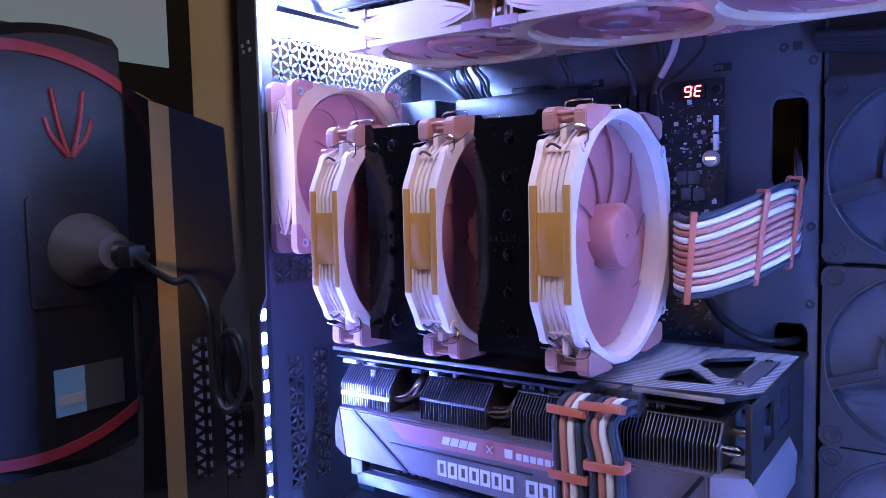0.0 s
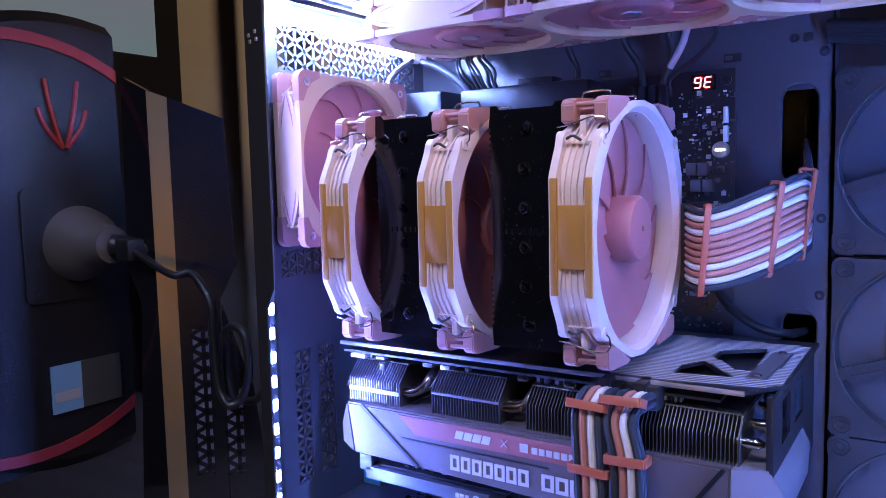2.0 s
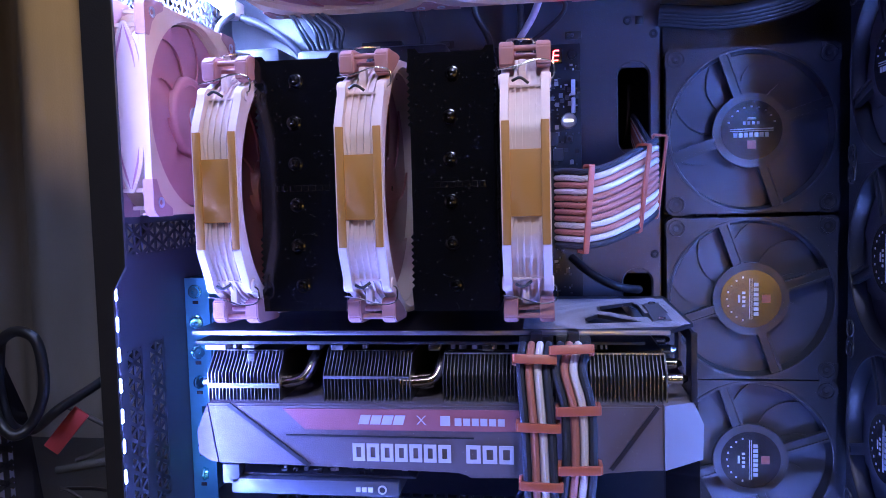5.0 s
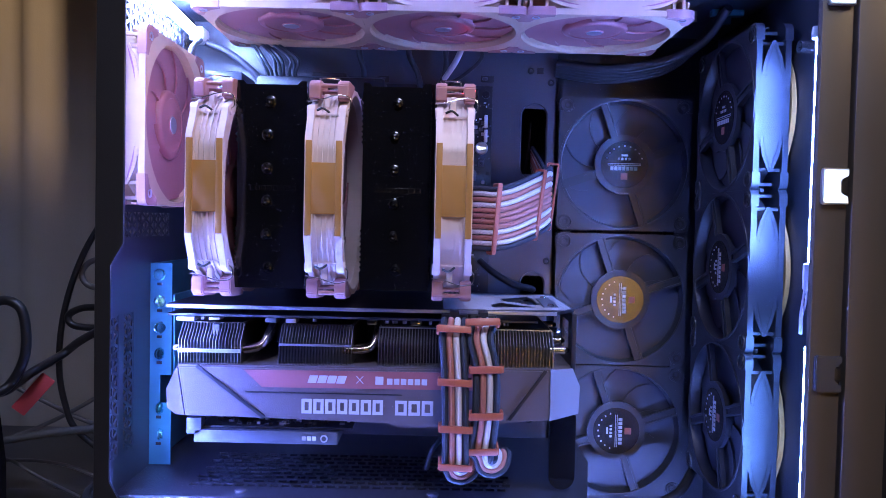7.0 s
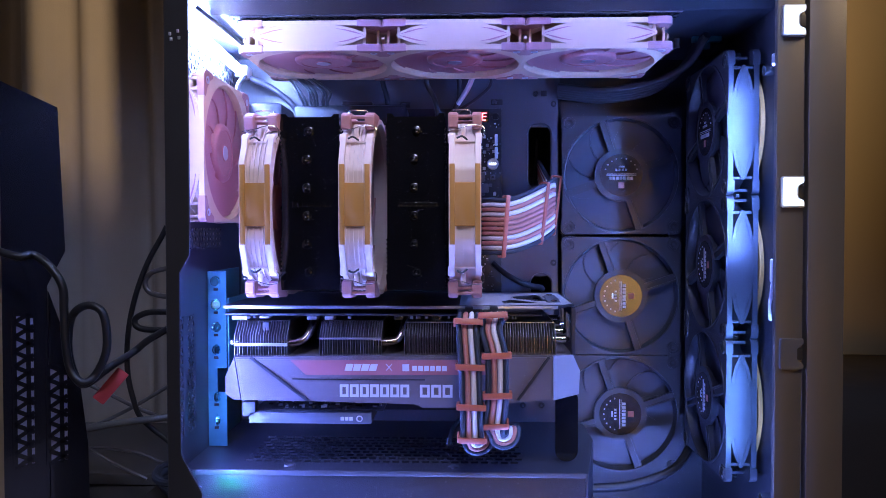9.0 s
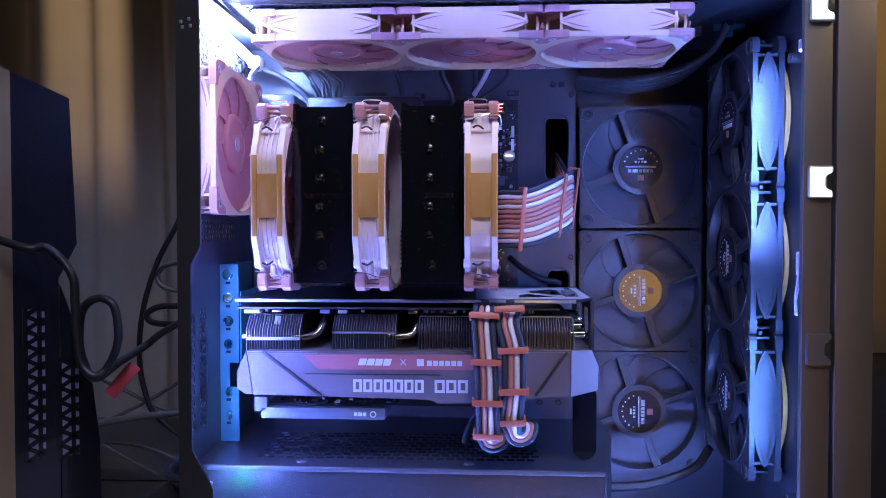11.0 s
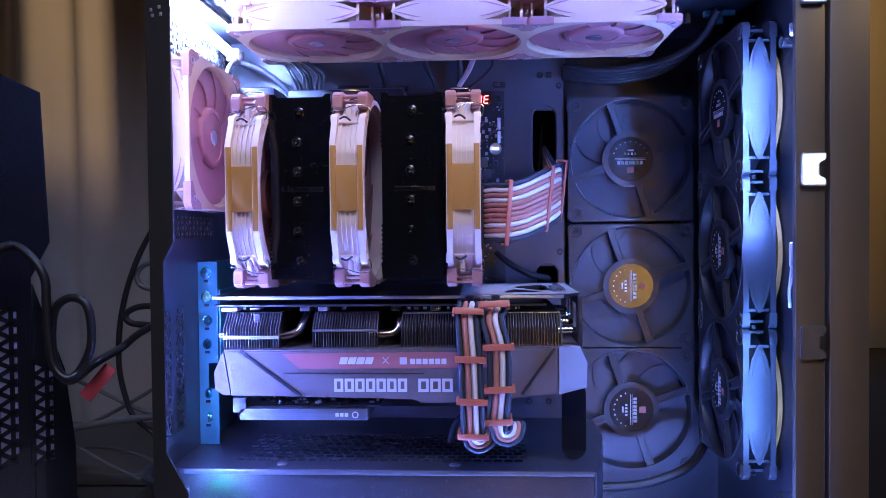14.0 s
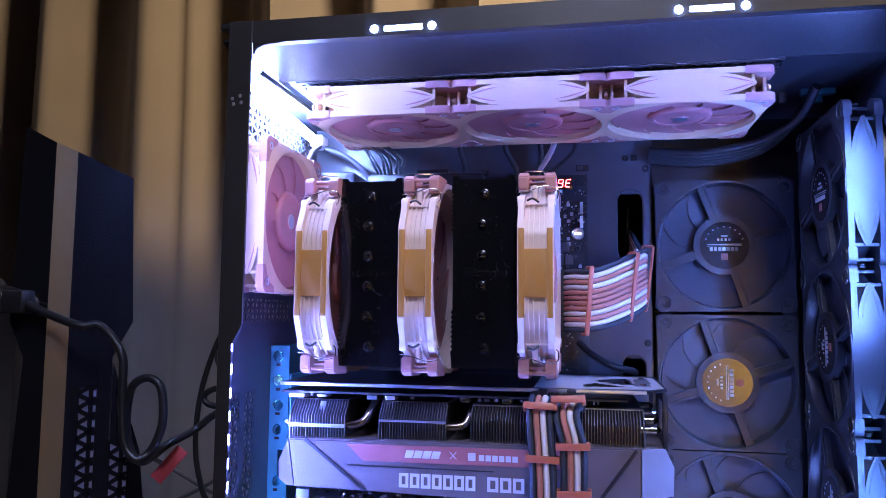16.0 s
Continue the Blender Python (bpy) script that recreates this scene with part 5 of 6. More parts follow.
# ---- motherboard ----
def motherboard():
    b = root("motherboard", (-0.27, 0.555, 0.3), "black motherboard with a red two-digit display", "motherboard")
    bm = fresh(); box(bm, (-0.400, 0.5545, 0.150), (-0.1415, 0.5562, 0.4560), 0.0003)
    part("circuit_board", bm, M_PCB, b)
    rnd = random.Random(11)
    for i in range(420):
        x, z = rnd.uniform(-0.188, -0.144), rnd.uniform(0.272, 0.440)
        if -0.156 < x < -0.143 and 0.392 < z < 0.408 or z < 0.32 and x > -0.15:
            continue
        w, h = rnd.choice(((0.0010, 0.0016), (0.0016, 0.0010), (0.0022, 0.0012), (0.0007, 0.0012), (0.0030, 0.0030)))
        bm = fresh(); box(bm, (x, 0.5545 - rnd.uniform(0.0006, 0.0016), z), (x + w, 0.5546, z + h))
        part("component", bm, rnd.choice((M_CHIP, M_EDGE, M_BACKPLATE, M_WHITEP, M_CHIP)), b)
    # two white headers, chokes, slots
    for z in (0.4240, 0.4110):
        bm = fresh(); box(bm, (-0.1485, 0.5500, z - 0.0055), (-0.1455, 0.5546, z + 0.0055), 0.0004)
        hd = part("pin_header", bm, M_WHITEP, b, "white pin header")
        for k in range(4):
            bm = fresh(); box(bm, (-0.1450, 0.5510, z - 0.0045 + k * 0.0026), (-0.1440, 0.5546, z - 0.0033 + k * 0.0026))
            part("pin", bm, M_CHROME, hd)
    for x, z in ((-0.1585, 0.3755), (-0.1670, 0.3755), (-0.162, 0.387), (-0.170, 0.387)):
        bm = fresh(); box(bm, (x - 0.0037, 0.5490, z - 0.0045), (x + 0.0037, 0.5546, z + 0.0045), 0.0008)
        part("choke", bm, M_CHIP, b, "grey square choke")
    bm = fresh(); box(bm, (-0.1530, 0.5510, 0.3840), (-0.1480, 0.5546, 0.3890), 0.0004)
    sw = part("switch", bm, M_CHIP, b)
    bm = fresh(); cyl(bm, (-0.1505, 0.5495, 0.3865), (-0.1505, 0.5512, 0.3865), 0.0013, n=12)
    part("button", bm, M_RUBBER, sw)
    bm = fresh()
    lathe(bm, [(0.0058, 0.0), (0.0058, 0.0035), (0.0050, 0.0045), (0.0040, 0.0040), (0.0002, 0.0040)], 26, Matrix.Translation((-0.1505, 0.5546, 0.4000)) @ pose(0, 0, 0, 90, 0, 0))
    pw = part("power_button", bm, M_EDGE, b, "round silver power button with a lit bar")
    bm = fresh(); box(bm, (-0.1535, 0.5498, 0.3992), (-0.1475, 0.5508, 0.4008), 0.0003)
    part("lit_bar", bm, glow("white_led_bar", (0.9, 0.95, 1.0), 3.0), pw)
    # two-digit display showing 9E
    bm = fresh(); box(bm, (-0.1705, 0.5505, 0.4420), (-0.1545, 0.5546, 0.4525), 0.0004)
    disp = part("digit_display", bm, M_LABEL, b, "two-digit display lit red")
    segs = {"9": "abcdfg", "E": "adefg"}

    def digit(ch, x, z, w, h):
        k, y = 0.0009, 0.5502
        where = {"a": ((x, z + h), (x + w, z + h)), "b": ((x + w, z + h / 2), (x + w, z + h)), "c": ((x + w, z), (x + w, z + h / 2)), "d": ((x, z), (x + w, z)), "e": ((x, z), (x, z + h / 2)), "f": ((x, z + h / 2), (x, z + h)), "g": ((x, z + h / 2), (x + w, z + h / 2))}
        for s in segs[ch]:
            (ax, az), (bx, bz) = where[s]
            q = fresh()
            sh = lambda zz: (zz - z) * 0.12
            if az == bz:
                prism(q, [(ax + 0.0004 + sh(az), az - k / 2), (bx - 0.0004 + sh(az), az - k / 2), (bx - 0.0004 + sh(az), az + k / 2), (ax + 0.0004 + sh(az), az + k / 2)], -y - 0.0002, -y + 0.0002, pose(0, 0, 0, 90, 0, 0))
            else:
                prism(q, [(ax - k / 2 + sh(az), az + 0.0003), (ax + k / 2 + sh(az), az + 0.0003), (ax + k / 2 + sh(bz), bz - 0.0003), (ax - k / 2 + sh(bz), bz - 0.0003)], -y - 0.0002, -y + 0.0002, pose(0, 0, 0, 90, 0, 0))
            part("lit_segment", q, M_RED_LED, disp)

    digit("9", -0.1685, 0.4437, 0.0043, 0.0070)
    digit("E", -0.1615, 0.4437, 0.0043, 0.0070)
    bm = fresh(); lathe(bm, [(0.0036, 0.0), (0.0036, 0.0016), (0.0030, 0.0022), (0.0002, 0.0020)], 18, Matrix.Translation((-0.1475, 0.5546, 0.4480)) @ pose(0, 0, 0, 90, 0, 0))
    part("mount_screw", bm, M_BACKPLATE, b)
    # memory slots, heat sinks, port cover
    for i in range(4):
        bm = fresh(); box(bm, (-0.1925 - i * 0.0078, 0.548, 0.315), (-0.1875 - i * 0.0078, 0.5546, 0.448), 0.0006)
        part("memory_slot", bm, M_RUBBER, b)
    bm = fresh(); box(bm, (-0.3980, 0.505, 0.335), (-0.352, 0.5545, 0.455), 0.004)
    part("port_cover", bm, M_REAR, b, "blue-grey port cover")
    bm = fresh(); box(bm, (-0.345, 0.520, 0.428), (-0.235, 0.5545, 0.455), 0.004)
    part("heat_sink", bm, M_CASE, b)
    bm = fresh(); box(bm, (-0.30, 0.5350, 0.452), (-0.270, 0.5546, 0.461), 0.001)
    part("power_socket", bm, M_RUBBER, b)


motherboard()


# ---- cables ----
def comb(parent, centre, along, across, n_len, thick, wide, label="brick-red cable comb"):
    """A cable comb: a slim bevelled bar that spans the wires."""
    a, c = Vector(along).normalized(), Vector(across).normalized()
    n = a.cross(c)
    bm = fresh()
    m = basis(a, c, n, centre)
    for s in (1, -1):
        box(bm, (-n_len / 2, -wide / 2, s * thick - 0.0009), (n_len / 2, wide / 2, s * thick + 0.0009), 0.0005, m)
        box(bm, (s * (n_len / 2) - 0.0009, -wide / 2, -thick), (s * (n_len / 2) + 0.0009, wide / 2, thick), 0.0004, m)
    part("comb", bm, M_COMB, parent, label)


def main_cable():
    c = root("motherboard_power_cable", (-0.12, 0.50, 0.345), "wide sleeved power cable in white, salmon and navy", "cable")
    cols = [M_NAVY, M_WHITE, M_PINK, M_WHITE, M_PINK, M_PINK, M_PINK, M_PINK, M_WHITE, M_PINK, M_WHITE, M_NAVY]
    for layer in (0, 1):
        for i, mt in enumerate(cols):
            f = i / 11 - 0.5
            dy = 0.0045 * layer
            bm = fresh()
            p = [(-0.162, 0.512 + dy, 0.3370 - f * 0.050), (-0.153, 0.489 + dy, 0.3370 - f * 0.049), (-0.1425, 0.4775 + dy, 0.3365 - f * 0.0475), (-0.127, 0.4800 + dy, 0.3400 - f * 0.0485),
                 (-0.107, 0.4950 + dy, 0.3490 - f * 0.0500), (-0.0935, 0.5170 + dy, 0.3570 - f * 0.0480), (-0.0925, 0.545 + dy, 0.3600 - f * 0.0400), (-0.101, 0.585, 0.395 - f * 0.020)]
            tube(bm, p, 0.0020, 8, 6)
            part("sleeved_wire", bm, mt if layer == 0 else M_NAVY if i % 3 else M_PINK, c)
    comb(c, (-0.1425, 0.4795, 0.3365), (0.08, 0, 1), (0.9, 0.35, 0), 0.0555, 0.0046, 0.0040)
    comb(c, (-0.1070, 0.4970, 0.3490), (0.12, 0, 1), (0.72, 0.7, 0), 0.0570, 0.0046, 0.0036)
    comb(c, (-0.0935, 0.5200, 0.3570), (0.12, 0, 1), (0.3, 0.95, 0), 0.0560, 0.0046, 0.0036)
    bm = fresh(); box(bm, (-0.170, 0.508, 0.309), (-0.158, 0.5546, 0.364), 0.0008)
    part("plug", bm, M_RUBBER, c)


main_cable()


def card_cables():
    cols = [M_NAVY, M_PINK, M_WHITE, M_NAVY]
    for b, (xs, zs) in enumerate((((-0.1745, -0.1755, -0.1735, -0.1725, -0.1720), (0.262, 0.227, 0.196, 0.170)), ((-0.1545, -0.1575, -0.1530, -0.1525, -0.1545), (0.267, 0.236, 0.205, 0.181)))):
        c = root("card_power_cable", (xs[1], 0.38, 0.2), "sleeved card power cable in navy, salmon and white", "cable", "card power cables")
        for row in (0, 1):
            for i, mt in enumerate(cols):
                off = (i - 1.5) * 0.0046
                o = row * 0.0046
                bm = fresh()
                r = 0.0022 + (3 - i) * 0.0032
                cx, z0 = xs[4] + (0.0052 if b == 0 else 0.0085), zs[3] - (0.002 if b == 0 else 0.008)
                p = [(xs[0] + off, 0.400, 0.2645 - o), (xs[0] + off, 0.384 + o * 0.3, 0.2660 - o), (xs[1] + off, 0.3735 + o, 0.2560), (xs[2] + off, 0.3715 + o, zs[1]), (xs[3] + off, 0.3725 + o, zs[2]), (xs[4] + off, 0.3770 + o, zs[3]),
                     (cx - r, 0.3800 + o, z0), (cx - 0.71 * r, 0.3820 + o, z0 - 0.71 * r), (cx, 0.3850 + o, z0 - r), (cx + 0.71 * r, 0.3890 + o, z0 - 0.71 * r), (cx + r, 0.3960 + o, z0 - 0.001), (cx + r * 0.8, 0.412 + o, z0 - 0.004), (cx + r * 0.4, 0.44, 0.147 + o)]
                tube(bm, p, 0.0021, 8, 6)
                part("sleeved_wire", bm, mt if row == 0 else M_NAVY, c)
        spots = [((xs[1] + xs[0]) / 2, 0.3752, zs[0] - 0.001, 0.6), (xs[2], 0.3738, zs[1], 0.1), (xs[3], 0.3748, zs[2], 0.0), (xs[4], 0.3800, zs[3], -0.4)]
        for x, y, z, tilt in spots:
            comb(c, (x, y, z), (1, 0, 0.04 if b else -0.03), (0, tilt * 0.6, 1), 0.0212, 0.0050, 0.0048)


card_cables()


def loose_cable(name, pts, r, label, mt=None, steps=8):
    bm = fresh()
    tube(bm, pts, r, 10, steps)
    ob = part(name, bm, mt or M_RUBBER)
    return tagged(ob, label, "cable")


def small_cables():
    # fan leads from the top fans down behind the cooler
    for x0, x1 in ((-0.262, -0.258), (-0.218, -0.206), (-0.186, -0.190), (-0.155, -0.186)):
        loose_cable("fan_lead", [(x0, 0.5385, 0.490), (x0 + 0.002, 0.545, 0.478), ((x0 + x1) / 2 + 0.003, 0.552, 0.465), (x1, 0.552, 0.452), (x1, 0.556, 0.44)], 0.0018 if x0 > -0.17 else 0.0026, "thin black fan lead under the top panel")
    loose_cable("sleeve_lead", [(-0.1700, 0.540, 0.486), (-0.1760, 0.547, 0.474), (-0.186, 0.552, 0.460)], 0.0026, "grey fan lead with a heat-shrunk end", M_PRINT)
    # processor power wires
    for i in range(8):
        x = -0.345 + i * 0.0036 + 0.002 * math.sin(i * 4.1)
        loose_cable("processor_wire", [(x - 0.012, 0.566, 0.490), (x - 0.012, 0.545, 0.486), (x - 0.002, 0.522, 0.478), (x + 0.006 + 0.001 * i, 0.512, 0.466), (x + 0.010 + 0.002 * math.sin(i * 2.3), 0.520, 0.457), (x + 0.010, 0.530, 0.450)], 0.0013, "blue-lit processor power wire", M_WIRE)
    # lead of the light strip over the rear fan
    loose_cable("strip_lead", [(-0.392, 0.535, 0.484), (-0.372, 0.538, 0.476), (-0.350, 0.540, 0.458), (-0.342, 0.545, 0.440)], 0.0030, "grey lead of the light strip", M_REAR)
    loose_cable("strip_lead", [(-0.394, 0.525, 0.484), (-0.392, 0.500, 0.472), (-0.390, 0.485, 0.460)], 0.0024, "grey lead of the light strip", M_REAR)
    # black lead below the wide power cable
    loose_cable("front_lead", [(-0.150, 0.548, 0.300), (-0.138, 0.538, 0.290), (-0.120, 0.536, 0.280), (-0.104, 0.545, 0.276), (-0.098, 0.580, 0.272)], 0.0030, "thick black lead running into the tray opening")
    # cables bunched in the upper front corner
    for i in range(5):
        o = i * 0.006
        loose_cable("bundle_cable", [(-0.085, 0.562 - o * 0.3, 0.470 + o * 0.3), (-0.040, 0.556 - o * 0.5, 0.464 + o * 0.3), (0.005, 0.546 - o * 0.6, 0.470 + o * 0.3), (0.030, 0.532 - o, 0.488), (0.038, 0.500 - o, 0.507)], 0.0036, "thick black cable bunched under the top panel")
    loose_cable("floor_cable", [(-0.060, 0.500, 0.090), (-0.02, 0.500, 0.094), (0.02, 0.510, 0.106), (0.045, 0.54, 0.12)], 0.004, "black cable lying beside the shroud")
    loose_cable("hole_wire", [(-0.108, 0.60, 0.372), (-0.104, 0.595, 0.40), (-0.102, 0.60, 0.43)], 0.0012, "thin grey wire behind the tray opening", M_REAR)
    for x, z in ((-0.188, 0.158), ):
        loose_cable("short_wire", [(-0.192, 0.43, 0.150), (-0.188, 0.425, 0.165), (-0.182, 0.43, 0.172)], 0.002, "short navy wire behind the card cables", M_NAVY)


small_cables()


# ---- light strips ----
def led_strip(p0, p1, count, facing, label, mt):
    p0, p1, n = Vector(p0), Vector(p1), Vector(facing).normalized()
    s = root("light_strip", (p0 + p1) / 2, label, "light strip")
    d = (p1 - p0).normalized()
    side = d.cross(n)
    m = basis(d, side, n, (p0 + p1) / 2)
    ln = (p1 - p0).length / 2
    bm = fresh(); box(bm, (-ln, -0.004, -0.0006), (ln, 0.004, 0.0002), 0.0, m)
    part("tape", bm, M_TAPE, s)
    me = None
    for i in range(count):
        q = p0 + (p1 - p0) * ((i + 0.5) / count)
        if me is None:
            bm = fresh(); box(bm, (-0.0036, -0.0026, 0.0), (0.0036, 0.0026, 0.0007), 0.0002)
            me = bpy.data.meshes.new("led"); bm.to_mesh(me); bm.free(); me.materials.append(mt)
        ob = new("led", me)
        ob.parent = s
        mm = basis(d, side, n, q - (p0 + p1) / 2 + n * 0.0002)
        ob.matrix_basis = mm
    return s


led_strip((-0.3958, 0.3565, 0.125), (-0.3958, 0.3565, 0.308), 11, (1, 0.05, 0), "lit white-violet strip on the lower rear pillar", M_LED)
led_strip((-0.3958, 0.3565, 0.310), (-0.3958, 0.3565, 0.508), 12, (1, 0.05, 0), "lit white-violet strip on the upper rear pillar", M_LED_SOFT)
front_strip = led_strip((0.0592, 0.3750, 0.3110), (0.0592, 0.3750, 0.4580), 20, (-1, 0.42, 0), "lit blue-white strip with white end plugs on the front pillar", M_LED_BLUE)


def strip_ends(strip):
    turn = Matrix.Translation((0.0592, 0.3750, 0.0)) @ pose(0, 0, 0, 0, 0, -23)
    bm = fresh(); box(bm, (-0.0036, -0.0050, 0.2930), (0.0006, 0.0050, 0.3106), 0.0012, turn)
    part("end_plug", bm, M_LED_TAPE, strip, "white end plug")
    bm = fresh(); box(bm, (-0.0036, -0.0050, 0.4584), (0.0006, 0.0050, 0.4660), 0.0012, turn)
    part("end_plug", bm, M_LED_TAPE, strip, "white end plug")
    for k in (-1, 1):
        bm = fresh()
        tube(bm, [(0.0578, 0.3750 + 0.0018 * k, 0.2935), (0.0570, 0.3752 + 0.0022 * k, 0.2850), (0.0560, 0.3765 + 0.0012 * k, 0.2760), (0.0572, 0.3790 + 0.0012 * k, 0.2680), (0.0590, 0.3830 + 0.0012 * k, 0.2630)], 0.0008, 8, 5)
        part("lead", bm, M_LED_TAPE, strip, "thin white lead")


strip_ends(front_strip)
led_strip((0.0592, 0.3750, 0.1300), (0.0592, 0.3750, 0.2550), 17, (-1, 0.42, 0), "dimmer blue strip low on the front pillar", M_LED_LOW)
# hidden strip added to brighten the top panel and the fans below
led_strip((-0.376, 0.3604, 0.5258), (0.060, 0.3604, 0.5258), 26, (0, 1, -0.12), "unseen lit strip added behind the top rail's lip", M_LED_RAIL)
led_strip((-0.378, 0.3700, 0.024), (0.060, 0.3700, 0.024), 26, (0, 0.1, 1), "lit white strip along the case floor", M_LED_WHITE)

led_strip((-0.3865, 0.3720, 0.1190), (-0.3865, 0.3720, 0.1330), 1, (1, 1.2, 0), "short strip end lit cyan-green beside the shroud", M_LED_CYAN)


def lit_tube():
    s = root("light_tube", (-0.400, 0.46, 0.495), "glowing white silicone light tube along the rear panel's top", "light strip")
    bm = fresh()
    tube(bm, [(-0.386, 0.366, 0.508), (-0.395, 0.372, 0.510), (-0.3985, 0.384, 0.503), (-0.3995, 0.405, 0.4985), (-0.3995, 0.46, 0.4945), (-0.3995, 0.525, 0.4905)], 0.0042, 10, 8)
    part("tube", bm, M_LED_TOP, s)
    bm = fresh(); box(bm, (-0.4045, 0.526, 0.4840), (-0.392, 0.545, 0.4960), 0.002)
    part("end_plug", bm, M_LED_TAPE, s, "white end plug")


lit_tube()
for x in (-0.2700, -0.0610):
    # glowing plate and two dots stand in for strip light coming through
    bm = fresh(); box(bm, (x - 0.0150, YN + 0.0066, 0.5235), (x + 0.0150, YN + 0.0074, 0.5295))
    for dx in (-0.021, 0.021):
        cyl(bm, (x + dx, YN - 0.0006, 0.5265), (x + dx, YN + 0.0010, 0.5265), 0.0026, n=14)
    sl = tagged(part("light_stand_in", bm, M_LED_TOP), "glowing plate and dots standing in for light through the rail", "light", "slot lights")
bm = fresh(); box(bm, (-0.3890, 0.370, 0.5045), (-0.3850, 0.540, 0.5085), 0.0006)
part("corner_rail", bm, M_CASE, case)


# ---- things beside the case ----
def tower_panel():
    """A slim faceted upright device with stepped edges."""
    p = root("upright_panel", (-0.57, 0.42, 0.0), "slim dark upright panel with a tan-lit facet and stepped edges", "panel")
    p0, p1, p2, p3 = Vector((-0.604, 0.393)), Vector((-0.5800, 0.4000)), Vector((-0.5675, 0.4110)), Vector((-0.535, 0.4420))

    def facet(name, a, b, z_a, z_b, step_a, step_b, mt, label=""):
        d = (b - a).normalized()
        w = (b - a).length
        m = basis((d.x, d.y, 0), (0, 0, 1), (d.y, -d.x, 0), (a.x, a.y, 0.0))
        out = [(-step_a, 0.002), (w - step_b, 0.002), (w - step_b, 0.285), (w + step_b * 0.5, 0.315), (w, z_b), (0.0, z_a), (-step_a * 0.5, 0.315), (step_a, 0.285)]
        if not step_a:
            out = [(0, 0.002)] + out[1:6]
        if not step_b:
            out = [q for i, q in enumerate(out) if i not in (2, 3)] if step_a else [(0, 0.002), (w, 0.002), (w, z_b), (0, z_a)]
        bm = fresh()
        prism(bm, out, -0.006, 0.0, m)
        part(name, bm, mt, p, label)

    facet("outer_facet", p0, p1, 0.478, 0.4650, 0.008, 0, M_GLOSS)
    facet("lit_facet", p1, p2, 0.4650, 0.4590, 0, 0, M_FACET_LIT, "facet coloured tan for the warm light on it")
    facet("inner_facet", p2, p3, 0.4590, 0.4410, 0, 0.010, M_PANEL)
    d = (p3 - p2).normalized()
    nrm = Vector((d.y, -d.x))
    bm = fresh()
    prism(bm, [(0.036, 0.002), (0.0690, 0.002), (0.0672, 0.140), (0.0600, 0.205), (0.0440, 0.255), (0.036, 0.280)], -0.006, -0.0003, basis((d.x, d.y, 0), (0, 0, 1), (d.y, -d.x, 0), (p2.x, p2.y, 0.0)))
    part("lower_flank", bm, M_PANEL, p)
    for u0, u1, v0, v1 in ((0.0085, 0.0235, 0.130, 0.262), (0.0345, 0.0500, 0.128, 0.214)):
        # violet plate under the mesh, its colour standing in for light from behind
        bm = fresh()
        prism(bm, [(u0, v0), (u1, v0), (u1, v1), (u0, v1)], 0.0001, 0.0004, basis((d.x, d.y, 0), (0, 0, 1), (d.y, -d.x, 0), (p2.x, p2.y, 0.0)))
        part("vent_light_plate", bm, M_VENT, p, "violet-grey plate coloured as light behind the vent")
        tri_mesh_panel("vent_mesh", u0, u1, v0, v1, 0.0125, 0.0036, 0.0010, lambda u, v, w: Vector((p2.x + d.x * u + nrm.x * (0.0002 + w), p2.y + d.y * u + nrm.y * (0.0002 + w), v)), M_PANEL, p)


